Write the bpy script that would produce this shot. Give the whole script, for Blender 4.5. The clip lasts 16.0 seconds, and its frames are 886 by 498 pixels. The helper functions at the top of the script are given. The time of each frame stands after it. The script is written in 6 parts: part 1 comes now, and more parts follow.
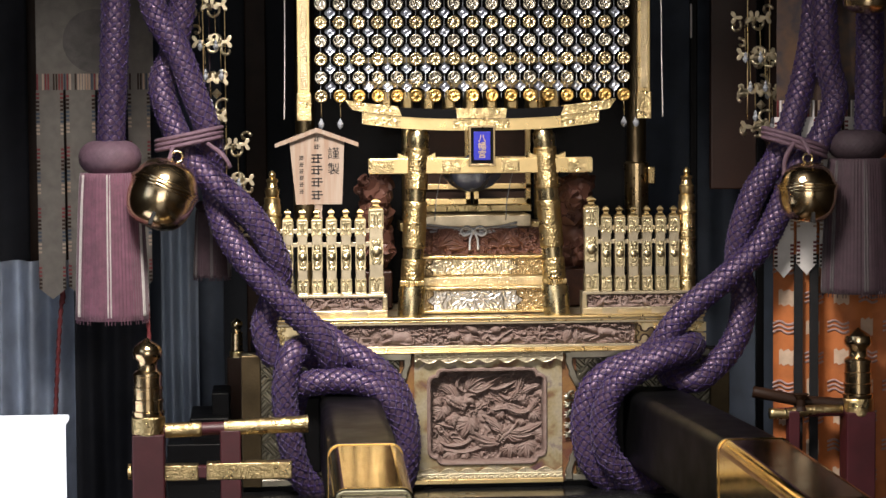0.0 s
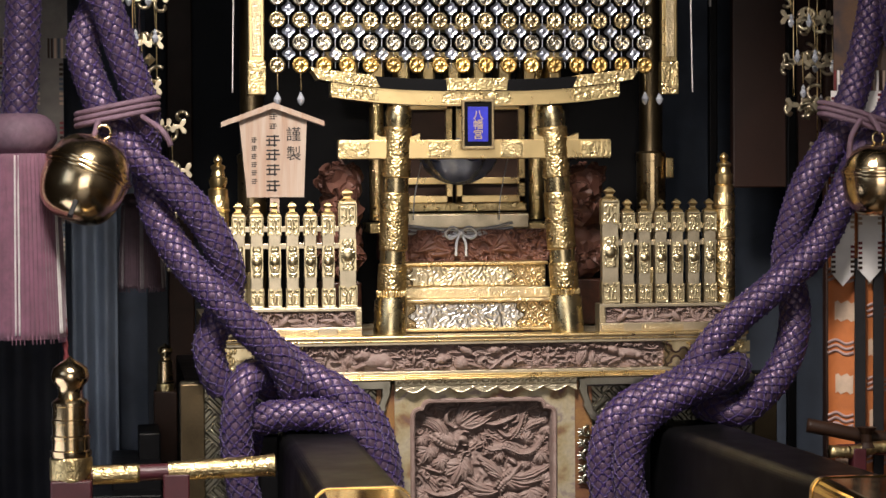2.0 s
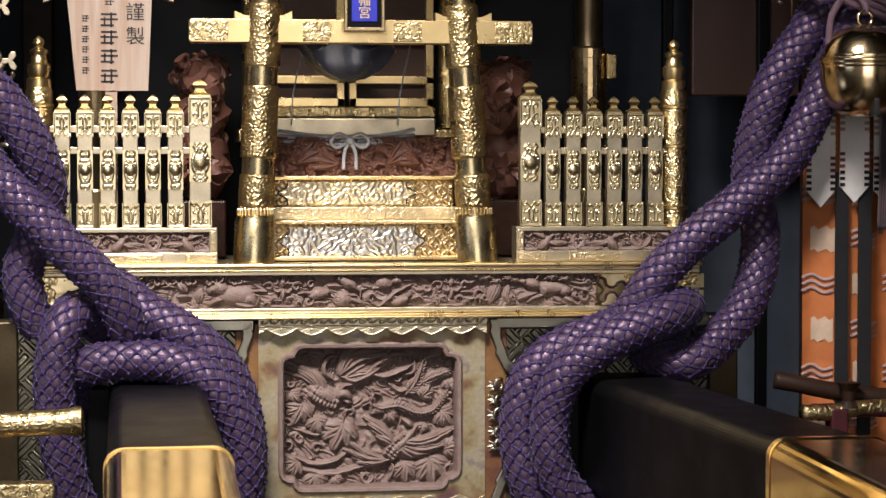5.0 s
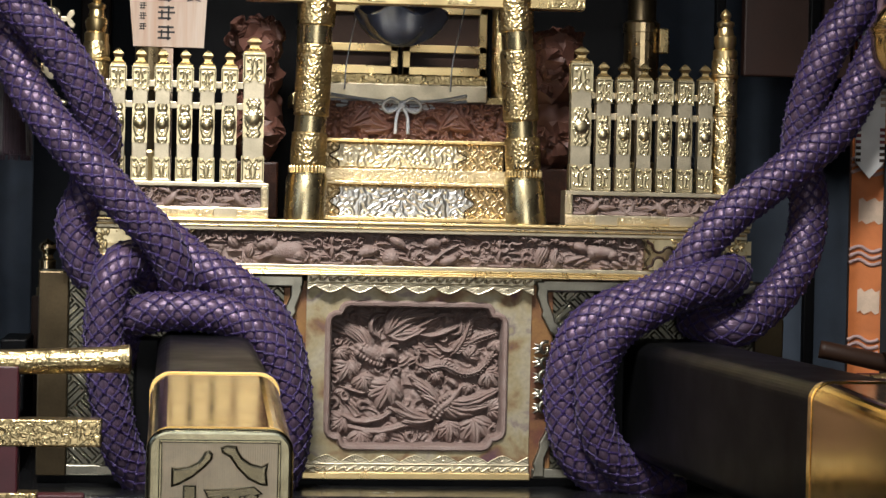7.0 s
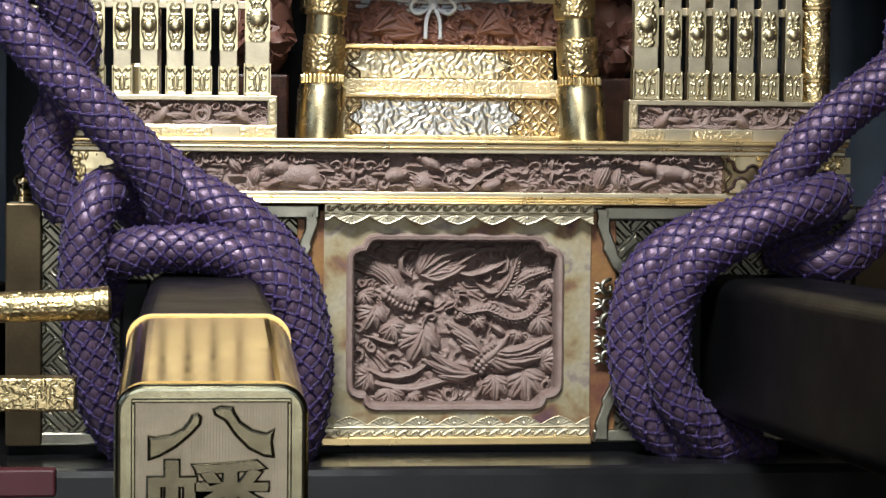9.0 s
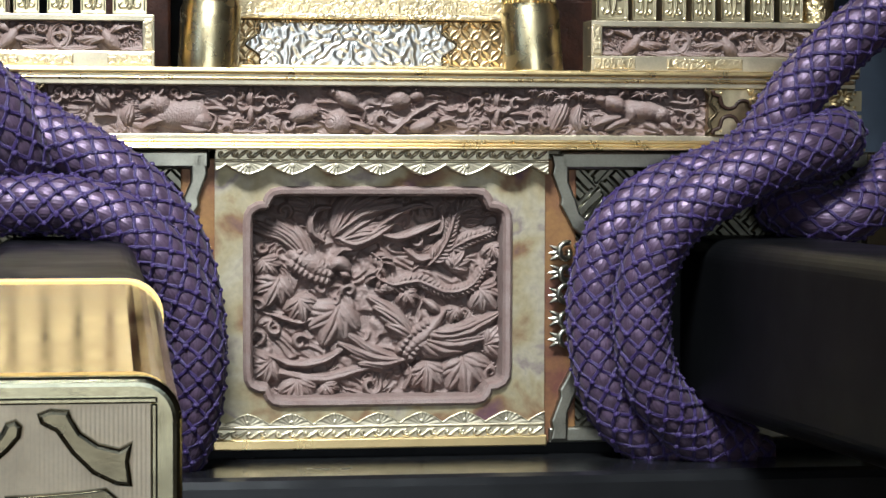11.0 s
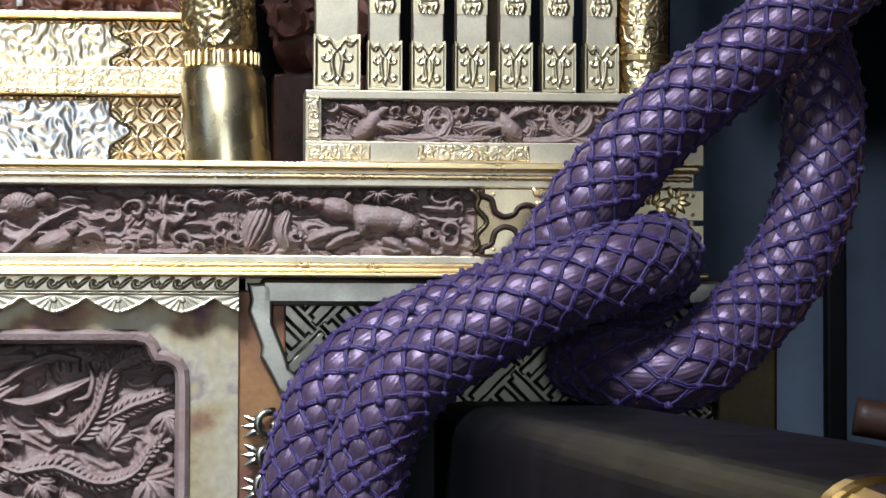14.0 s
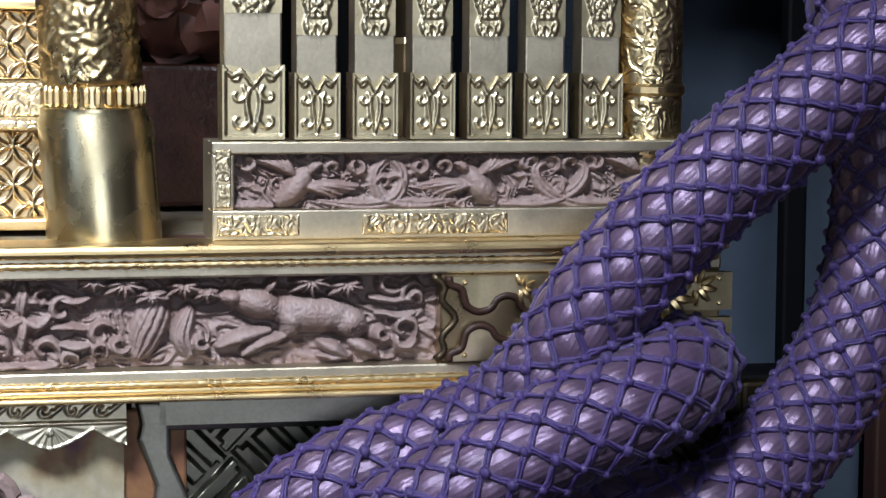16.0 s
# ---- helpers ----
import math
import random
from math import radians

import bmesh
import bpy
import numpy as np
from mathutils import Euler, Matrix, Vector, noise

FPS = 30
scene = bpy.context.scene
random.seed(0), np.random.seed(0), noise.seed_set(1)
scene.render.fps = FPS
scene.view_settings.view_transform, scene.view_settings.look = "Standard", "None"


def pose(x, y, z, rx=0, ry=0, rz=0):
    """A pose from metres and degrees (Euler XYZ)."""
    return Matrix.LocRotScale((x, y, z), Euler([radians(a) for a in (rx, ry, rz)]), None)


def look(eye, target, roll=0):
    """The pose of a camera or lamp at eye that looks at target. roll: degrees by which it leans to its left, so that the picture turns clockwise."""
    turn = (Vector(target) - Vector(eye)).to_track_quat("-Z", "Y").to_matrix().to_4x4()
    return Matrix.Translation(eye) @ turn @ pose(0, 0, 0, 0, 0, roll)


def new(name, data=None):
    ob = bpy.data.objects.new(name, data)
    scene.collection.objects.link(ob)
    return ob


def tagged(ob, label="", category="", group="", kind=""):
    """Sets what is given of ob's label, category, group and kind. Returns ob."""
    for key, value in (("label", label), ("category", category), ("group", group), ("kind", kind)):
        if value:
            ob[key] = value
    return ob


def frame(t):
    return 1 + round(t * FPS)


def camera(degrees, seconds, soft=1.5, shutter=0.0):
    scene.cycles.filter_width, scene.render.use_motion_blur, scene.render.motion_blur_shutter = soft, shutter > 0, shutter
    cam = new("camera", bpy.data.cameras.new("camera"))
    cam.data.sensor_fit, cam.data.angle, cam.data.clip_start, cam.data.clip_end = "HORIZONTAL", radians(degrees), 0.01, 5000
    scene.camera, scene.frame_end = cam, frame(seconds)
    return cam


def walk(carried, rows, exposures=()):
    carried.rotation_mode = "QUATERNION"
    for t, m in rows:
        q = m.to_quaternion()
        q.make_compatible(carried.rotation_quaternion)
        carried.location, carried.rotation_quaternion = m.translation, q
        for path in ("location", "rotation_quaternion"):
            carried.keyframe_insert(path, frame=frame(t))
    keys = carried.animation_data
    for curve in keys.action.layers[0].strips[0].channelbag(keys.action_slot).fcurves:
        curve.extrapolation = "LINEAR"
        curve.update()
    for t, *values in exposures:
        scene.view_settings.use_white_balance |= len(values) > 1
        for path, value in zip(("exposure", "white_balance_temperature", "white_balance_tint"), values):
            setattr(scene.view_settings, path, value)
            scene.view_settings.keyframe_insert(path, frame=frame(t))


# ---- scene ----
# ---- camera and walk ----
cam = camera(22.0, 16.0)
# seconds, eye x, y, z, yaw to the left, pitch up, roll
PATH = [
    (0.0, -0.5944, -6.1086, 1.7191, -4.466, -3.552, -0.393),
    (0.5, -0.6102, -5.8363, 1.6638, -4.568, -2.784, -0.281),
    (1.0, -0.7440, -5.5019, 1.5809, -6.355, -1.892, -0.332),
    (1.5, -0.7932, -5.2104, 1.5271, -7.459, -1.504, -0.314),
    (2.0, -0.7957, -4.9325, 1.4983, -8.164, -1.776, -0.369),
    (2.5, -0.7172, -4.7163, 1.4709, -8.377, -2.005, -0.202),
    (3.0, -0.6518, -4.4812, 1.4248, -8.731, -1.915, -0.326),
    (3.5, -0.5544, -4.2740, 1.3927, -8.233, -2.074, -0.477),
    (4.0, -0.4573, -4.0903, 1.3807, -7.722, -2.590, -0.818),
    (4.2, -0.4357, -4.0362, 1.3724, -7.685, -2.671, -0.701),
    (6.3, -0.4356, -3.9642, 1.2326, -8.095, -1.051, 1.534),
    (6.5, -0.4460, -3.9810, 1.2143, -7.706, -1.073, 1.754),
    (7.0, -0.4314, -4.0139, 1.1847, -6.737, -1.057, 1.254),
    (7.5, -0.4238, -4.0086, 1.1568, -6.692, -0.946, 0.692),
    (8.0, -0.4055, -3.7875, 1.1468, -6.597, -1.052, 0.630),
    (8.5, -0.4062, -3.5795, 1.1311, -6.328, -1.590, 0.536),
    (8.7, -0.4016, -3.4991, 1.1242, -6.231, -1.840, 0.441),
    (10.8, -0.3372, -2.7857, 1.0536, -8.100, -2.312, 0.137),
    (11.0, -0.3402, -2.7275, 1.0524, -8.727, -2.317, 0.166),
    (11.5, -0.3325, -2.5778, 1.0378, -10.222, -2.065, 0.210),
    (12.0, -0.1276, -2.4689, 1.0261, -7.767, -1.731, 0.271),
    (12.5, 0.0867, -2.3418, 1.0435, -4.687, -1.289, 0.181),
    (13.0, 0.1272, -2.1972, 1.0350, -5.189, -0.397, 0.088),
    (13.5, 0.1600, -2.0568, 1.0267, -5.519, 0.801, -0.031),
    (14.0, 0.1894, -1.9217, 1.0207, -5.559, 1.921, 0.152),
    (14.5, 0.1769, -1.8037, 1.0985, -7.309, 0.144, 0.216),
    (15.0, 0.1559, -1.6709, 1.1778, -9.476, -1.889, 0.201),
    (15.5, 0.1193, -1.5554, 1.2411, -10.954, -3.714, 0.311),
    (16.0, 0.0909, -1.4223, 1.2925, -12.589, -5.620, 0.395),
]


def stand(x, y, z, yaw, pitch, roll):
    a, b = radians(yaw), radians(pitch)
    ahead = Vector((-math.sin(a) * math.cos(b), math.cos(a) * math.cos(b), math.sin(b)))
    return look((x, y, z), Vector((x, y, z)) + ahead, roll)


walk(cam, [(t, stand(*p)) for t, *p in PATH],
     [(0.0, -0.27, 6450, 15), (4.0, -0.30, 6350, 18), (6.5, -0.33, 6000, 11), (8.5, -0.21, 5750, 7), (11.0, 0.08, 5300, 5), (12.5, 0.08, 5100, 6), (14.0, 0.03, 5050, 9), (16.0, 0.0, 5000, 10)])

# ---- world and light ----
world = bpy.data.worlds.new("sky")
scene.world = world
world.use_nodes = True
sky = world.node_tree.nodes.new("ShaderNodeTexSky")
sky.sky_type, sky.sun_disc = "NISHITA", False
sky.sun_elevation, sky.sun_rotation = radians(35), radians(200)
world.node_tree.links.new(sky.outputs[0], world.node_tree.nodes["Background"].inputs[0])
world.node_tree.nodes["Background"].inputs[1].default_value = 0.1


def area(name, eye, target, wide, high, watts, colour):
    lamp = bpy.data.lights.new(name, "AREA")
    lamp.shape, lamp.size, lamp.size_y, lamp.energy, lamp.color = "RECTANGLE", wide, high, watts, colour
    ob = new(name, lamp)
    ob.matrix_world = look(eye, target)
    return ob


# daylight through the open front doors and through the side window
area("front_daylight", (-0.6, -7.7, 1.75), (-0.6, 0, 1.5), 3.0, 2.7, 70, (1.0, 0.97, 0.92))
area("side_daylight", (-2.65, -2.4, 2.3), (0.2, 0, 1.2), 1.5, 1.0, 2.5, (0.86, 0.93, 1.0))
# the hall lamp under the ceiling, turned to the shrine
hall = area("hall_lamp", (-0.70, -2.0, 3.2), (-0.1, 0, 1.10), 0.9, 0.5, 28, (1.0, 0.93, 0.82))
hall.data.spread = radians(58)

# ---- materials ----


def surface(name, colour, rough=0.5, metal=0.0, var=0.25, scale=30.0, grain=300.0, bump=0.1, depth=0.001, dark=None,
            stain=None, coat=0.0, sheen=0.0, gloss=0.5, stretch=None):
    """A surface with blotches at one scale, grain at another, and fine relief."""
    m = bpy.data.materials.new(name)
    m.use_nodes = True
    nt = m.node_tree
    b = nt.nodes["Principled BSDF"]
    co = nt.nodes.new("ShaderNodeTexCoord").outputs["Object"]
    if stretch:
        mp = nt.nodes.new("ShaderNodeMapping")
        mp.inputs["Scale"].default_value = stretch
        nt.links.new(co, mp.inputs["Vector"])
        co = mp.outputs[0]

    def noise_at(s, detail=4.0, distort=0.0):
        n = nt.nodes.new("ShaderNodeTexNoise")
        n.inputs["Scale"].default_value, n.inputs["Detail"].default_value = s, detail
        n.inputs["Distortion"].default_value = distort
        nt.links.new(co, n.inputs["Vector"])
        return n.outputs["Fac"]

    ramp = nt.nodes.new("ShaderNodeValToRGB")
    d = dark or tuple(c * (1 - var) for c in colour)
    e = ramp.color_ramp.elements
    e[0].position, e[0].color, e[1].position, e[1].color = 0.32, (*d, 1), 0.66, (*colour, 1)
    if stain:
        for at, c in stain:
            s = ramp.color_ramp.elements.new(at)
            s.color = (*c, 1)
    nt.links.new(noise_at(scale, 6.0, 0.4), ramp.inputs[0])
    mix = nt.nodes.new("ShaderNodeMix")
    mix.data_type, mix.blend_type = "RGBA", "MULTIPLY"
    mix.inputs["Factor"].default_value = var
    nt.links.new(ramp.outputs[0], mix.inputs["A"])
    g = noise_at(grain)
    nt.links.new(g, mix.inputs["B"])
    nt.links.new(mix.outputs["Result"], b.inputs["Base Color"])
    rr = nt.nodes.new("ShaderNodeMapRange")
    rr.inputs["To Min"].default_value, rr.inputs["To Max"].default_value = max(rough - 0.12, 0.03), rough + 0.12
    nt.links.new(noise_at(scale * 2.3), rr.inputs["Value"])
    nt.links.new(rr.outputs[0], b.inputs["Roughness"])
    b.inputs["Metallic"].default_value = metal
    b.inputs["Coat Weight"].default_value, b.inputs["Sheen Weight"].default_value = coat, sheen
    b.inputs["Specular IOR Level"].default_value = gloss
    if bump:
        bp = nt.nodes.new("ShaderNodeBump")
        bp.inputs["Strength"].default_value, bp.inputs["Distance"].default_value = bump, depth
        nt.links.new(g, bp.inputs["Height"])
        nt.links.new(bp.outputs[0], b.inputs["Normal"])
    return m


def chased(name, colour, rough, scale, depth, kind="scroll", turns=22.0, strength=0.62):
    """Metal chased with a raised pattern: scrolls, or a lattice of crossing rings."""
    m = surface(name, colour, rough, 1.0, 0.3, 18.0, 400.0, 0.0)
    nt = m.node_tree
    b = nt.nodes["Principled BSDF"]
    co = nt.nodes.new("ShaderNodeTexCoord").outputs["Object"]
    if kind == "scroll":
        v = nt.nodes.new("ShaderNodeTexNoise")
        v.inputs["Detail"].default_value, v.inputs["Distortion"].default_value = 0.6, 0.9
        out = v.outputs["Fac"]
    else:
        v = nt.nodes.new("ShaderNodeTexVoronoi")
        v.feature = "DISTANCE_TO_EDGE"
        out = v.outputs["Distance"]
    v.inputs["Scale"].default_value = scale
    nt.links.new(co, v.inputs["Vector"])
    w = nt.nodes.new("ShaderNodeMath")
    w.operation = "SINE"
    k = nt.nodes.new("ShaderNodeMath")
    k.operation, k.inputs[1].default_value = "MULTIPLY", turns
    nt.links.new(out, k.inputs[0])
    nt.links.new(k.outputs[0], w.inputs[0])
    bp = nt.nodes.new("ShaderNodeBump")
    bp.inputs["Strength"].default_value, bp.inputs["Distance"].default_value = strength, depth
    nt.links.new(w.outputs[0], bp.inputs["Height"])
    nt.links.new(bp.outputs[0], b.inputs["Normal"])
    return m


GOLD = surface("polished_gold", (0.82, 0.62, 0.30), 0.30, 1.0, 0.16, 14.0, 500.0, 0.12, 0.0006)
CAP = surface("cap_gold", (0.72, 0.50, 0.19), 0.12, 1.0, 0.10, 9.0, 300.0, 0.0)
BELL = surface("mirror_gold", (0.88, 0.68, 0.40), 0.19, 1.0, 0.12, 12.0, 300.0, 0.0)
PILLAR = surface("pale_gold_tube", (0.70, 0.58, 0.33), 0.27, 1.0, 0.2, 14.0, 400.0, 0.1, 0.0006)
# gold of the lower riser plate, with daylight's white reflection put into the colour
SHEEN = surface("gold_with_white_sheen", (0.64, 0.62, 0.58), 0.32, 1.0, 0.2, 20.0, 400.0, 0.05, 0.0005)
PALE = surface("pale_brass", (0.68, 0.585, 0.41), 0.40, 1.0, 0.28, 22.0, 420.0, 0.15, 0.0006)
CHASED = chased("chased_gold", (0.86, 0.67, 0.34), 0.30, 110.0, 0.0010, turns=15.0, strength=0.45)
FINE = chased("fine_chased_gold", (0.82, 0.67, 0.41), 0.36, 170.0, 0.0005, turns=13.0, strength=0.5)
BAND = surface("pale_gold_band", (0.76, 0.67, 0.47), 0.40, 1.0, 0.25, 30.0, 400.0, 0.1, 0.0005)
LATTICE = surface("lattice_gold", (0.50, 0.38, 0.21), 0.30, 1.0, 0.2, 25.0, 400.0, 0.1, 0.0005)
AGED = surface("aged_gilt_plate", (0.40, 0.34, 0.20), 0.5, 0.55, 0.45, 13.0, 130.0, 0.3, 0.0008,
               dark=(0.15, 0.075, 0.09), stain=[(0.40, (0.27, 0.165, 0.085)), (0.47, (0.40, 0.33, 0.19)), (0.56, (0.46, 0.40, 0.28)), (0.61, (0.30, 0.24, 0.21))])
AMBERSTAIN = surface("amber_stained_brass", (0.30, 0.16, 0.05), 0.5, 0.4, 0.4, 20.0, 200.0, 0.3, 0.0008, dark=(0.14, 0.05, 0.035))
DULLBRASS = surface("dull_brass", (0.095, 0.070, 0.038), 0.42, 0.9, 0.35, 14.0, 200.0, 0.2, 0.0008)
BROWNWOOD = surface("brown_block_wood", (0.060, 0.022, 0.012), 0.35, 0.0, 0.6, 45.0, 260.0, 0.5, 0.002, gloss=0.25)
SILVER = surface("dull_silver_brass", (0.42, 0.395, 0.315), 0.33, 1.0, 0.35, 18.0, 350.0, 0.08, 0.0005)
FRET = surface("dark_silver_brass", (0.24, 0.225, 0.170), 0.34, 1.0, 0.35, 18.0, 350.0, 0.08, 0.0005)
CARVED = surface("carved_wood", (0.236, 0.174, 0.152), 0.62, 0.0, 0.28, 45.0, 330.0, 0.6, 0.0016, dark=(0.185, 0.120, 0.100))
REDWOOD = surface("red_carved_wood", (0.145, 0.060, 0.041), 0.55, 0.0, 0.25, 45.0, 520.0, 0.3, 0.0012)
LACQUER = surface("black_lacquer", (0.0048, 0.0048, 0.0054), 0.42, 0.0, 0.3, 6.0, 240.0, 0.04, 0.0005, gloss=0.08)
STANDTOP = surface("polished_black_lacquer", (0.012, 0.012, 0.013), 0.22, 0.0, 0.3, 6.0, 240.0, 0.04, 0.0005, gloss=0.5)
SLEEVE = surface("chased_pale_gold", (0.80, 0.67, 0.40), 0.32, 1.0, 0.25, 30.0, 400.0, 0.1, 0.0005)
MAROON = surface("maroon_lacquer", (0.085, 0.016, 0.022), 0.4, 0.0, 0.3, 12.0, 240.0, 0.06, 0.0005)
DARKWOOD = surface("dark_wood", (0.036, 0.017, 0.010), 0.5, 0.0, 0.4, 10.0, 200.0, 0.2, 0.001, gloss=0.2)
SATIN = surface("purple_satin", (0.132, 0.080, 0.142), 0.36, 0.42, 0.45, 60.0, 900.0, 0.4, 0.0008, sheen=0.08)
CORD = surface("purple_cord", (0.028, 0.008, 0.094), 0.5, 0.0, 0.3, 90.0, 1500.0, 0.6, 0.001, sheen=0.1)
TASSEL = surface("plum_thread", (0.200, 0.075, 0.125), 0.6, 0.0, 0.35, 40.0, 900.0, 0.4, 0.001, sheen=0.4)
DUSKTHREAD = surface("dusky_plum_cord", (0.17, 0.10, 0.14), 0.7, 0.0, 0.3, 60.0, 900.0, 0.5, 0.001)
WHITETHREAD = surface("white_thread", (0.66, 0.63, 0.62), 0.7, 0.0, 0.2, 60.0, 900.0, 0.4, 0.001)
GREYCORD = surface("grey_white_cord", (0.42, 0.44, 0.48), 0.7, 0.0, 0.2, 60.0, 900.0, 0.4, 0.001)
# the left banner's white brocade, with its shade put into the colour
SHADELINEN = surface("shaded_white_brocade", (0.17, 0.155, 0.14), 0.75, 0.0, 0.25, 30.0, 700.0, 0.3, 0.0008)
# right tassel's shade put into the thread colours; the small rear tassel shares them
SHADETASSEL = surface("shaded_plum_thread", (0.070, 0.034, 0.050), 0.6, 0.0, 0.35, 40.0, 900.0, 0.4, 0.001, sheen=0.2)
SHADEHEAD = surface("shaded_plum_cord", (0.065, 0.042, 0.055), 0.7, 0.0, 0.3, 60.0, 900.0, 0.5, 0.001)
SHADETHREAD = surface("shaded_white_thread", (0.16, 0.145, 0.15), 0.7, 0.0, 0.2, 60.0, 900.0, 0.4, 0.001)
LINEN = surface("white_brocade", (0.76, 0.74, 0.72), 0.75, 0.0, 0.12, 30.0, 700.0, 0.3, 0.0008)
BLUECLOTH = surface("blue_grey_cloth", (0.058, 0.076, 0.11), 0.8, 0.0, 0.35, 8.0, 600.0, 0.3, 0.001)
STRIPCLOTH = surface("slate_blue_cloth", (0.17, 0.21, 0.28), 0.5, 0.0, 0.35, 8.0, 600.0, 0.3, 0.001)
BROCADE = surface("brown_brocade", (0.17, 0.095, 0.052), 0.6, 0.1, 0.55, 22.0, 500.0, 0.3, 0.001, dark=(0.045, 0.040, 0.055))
PALECLOTH = surface("pale_blue_cloth", (0.40, 0.47, 0.60), 0.42, 0.0, 0.3, 12.0, 600.0, 0.3, 0.001)
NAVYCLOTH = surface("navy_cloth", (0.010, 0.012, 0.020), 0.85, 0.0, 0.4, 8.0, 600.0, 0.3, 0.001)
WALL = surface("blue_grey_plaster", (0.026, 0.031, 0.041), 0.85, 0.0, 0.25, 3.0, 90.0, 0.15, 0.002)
PLANK = surface("floor_planks", (0.20, 0.125, 0.065), 0.4, 0.0, 0.35, 5.0, 120.0, 0.15, 0.001)
HALLWOOD = surface("hall_cedar", (0.060, 0.036, 0.022), 0.55, 0.0, 0.3, 4.0, 120.0, 0.15, 0.001)
CEIL = surface("dark_ceiling_boards", (0.05, 0.035, 0.025), 0.7, 0.0, 0.3, 4.0, 120.0, 0.15, 0.001)
SIGNWOOD = surface("pale_cypress", (0.41, 0.33, 0.265), 0.6, 0.0, 0.22, 70.0, 420.0, 0.2, 0.0006, dark=(0.34, 0.22, 0.15), stretch=(1, 1, 0.07))
OLIVE = surface("olive_polished_brass", (0.50, 0.46, 0.30), 0.2, 1.0, 0.3, 25.0, 350.0, 0.05, 0.0006)
RIBBED = surface("beige_ribbed_brass", (0.85, 0.70, 0.49), 0.48, 0.75, 0.15, 30.0, 350.0, 0.15, 0.0006)
BRONZE = surface("dark_olive_bronze", (0.27, 0.235, 0.15), 0.24, 1.0, 0.3, 30.0, 350.0, 0.1, 0.0006)
INK = surface("black_ink", (0.015, 0.014, 0.014), 0.7, 0.0, 0.1, 40.0, 300.0, 0.0)
BLUE = surface("ultramarine_enamel", (0.020, 0.025, 0.42), 0.35, 0.0, 0.25, 40.0, 300.0, 0.05, 0.0005)
STEEL = surface("dark_blue_metal", (0.17, 0.22, 0.40), 0.22, 0.6, 0.3, 20.0, 300.0, 0.1, 0.0008)
QUATRE = surface("blue_silver", (0.56, 0.61, 0.74), 0.34, 1.0, 0.2, 40.0, 300.0, 0.1, 0.0005)
DISC = surface("gilt_disc", (0.80, 0.64, 0.36), 0.26, 1.0, 0.2, 25.0, 400.0, 0.15, 0.0006)
DISCSILVER = surface("silvery_disc", (0.80, 0.74, 0.60), 0.24, 1.0, 0.2, 25.0, 400.0, 0.15, 0.0006)
AMBER = surface("amber_disc", (0.72, 0.46, 0.15), 0.3, 1.0, 0.2, 25.0, 400.0, 0.15, 0.0006)
BLACKCLOTH = surface("black_band", (0.008, 0.008, 0.010), 0.8, 0.0, 0.3, 20.0, 500.0, 0.2, 0.0008)
REDCORD = surface("red_cord", (0.20, 0.03, 0.035), 0.7, 0.0, 0.3, 60.0, 900.0, 0.4, 0.001)
CRYSTAL = surface("pale_crystal", (0.62, 0.66, 0.74), 0.12, 0.4, 0.2, 60.0, 300.0, 0.0)
# ---- builders ----


def part(name, bm, material, parent=None, label="", smooth=False):
    me = bpy.data.meshes.new(name)
    if smooth:
        for f in bm.faces:
            f.smooth = True
    bm.to_mesh(me)
    bm.free()
    if smooth:
        me.set_sharp_from_angle(angle=radians(38))
    me.materials.append(material)
    ob = new(name, me)
    if parent:
        ob.parent = parent
        if parent.type == "EMPTY":
            ob.location = -parent.location
    if label:
        tagged(ob, label)
    return ob


def grid_part(name, verts, faces, material, parent=None, label="", smooth=True):
    me = bpy.data.meshes.new(name)
    me.from_pydata(verts, [], faces)
    me.update()
    if smooth:
        me.polygons.foreach_set("use_smooth", [True] * len(me.polygons))
    me.materials.append(material)
    ob = new(name, me)
    if parent:
        ob.parent = parent
        if parent.type == "EMPTY":
            ob.location = -parent.location
    if label:
        tagged(ob, label)
    return ob


def thing(name, at, label, category, group="", kind=""):
    ob = new(name)
    ob.location = at
    ob.empty_display_size = 0.05
    return tagged(ob, label, category, group, kind)


def box(bm, x0, x1, y0, y1, z0, z1, bevel=0.0, seg=2, turn=None):
    r = bmesh.ops.create_cube(bm, size=1.0)
    m = Matrix.Translation(((x0 + x1) / 2, (y0 + y1) / 2, (z0 + z1) / 2)) @ Matrix.Diagonal((x1 - x0, y1 - y0, z1 - z0, 1))
    bmesh.ops.transform(bm, matrix=m, verts=r["verts"])
    if bevel:
        edges = {e for v in r["verts"] for e in v.link_edges}
        bmesh.ops.bevel(bm, geom=list(edges), offset=bevel, segments=seg, affect="EDGES", profile=0.5)
    return bm


def boxes(*args, bevel=0.0):
    bm = bmesh.new()
    for a in args:
        box(bm, *a, bevel=bevel)
    return bm


def lathe(profile, at=(0, 0, 0), n=32, m=None):
    """Turn a profile of (radius, height) round the upright axis."""
    bm = bmesh.new()
    rings = []
    for r, z in profile:
        rings.append([bm.verts.new((r * math.cos(2 * math.pi * i / n), r * math.sin(2 * math.pi * i / n), z)) for i in range(n)])
    for a, b in zip(rings, rings[1:]):
        for i in range(n):
            bm.faces.new((a[i], a[(i + 1) % n], b[(i + 1) % n], b[i]))
    bm.faces.new(rings[0][::-1])
    bm.faces.new(rings[-1])
    bmesh.ops.transform(bm, matrix=Matrix.Translation(at) @ (m or Matrix()), verts=bm.verts)
    return bm


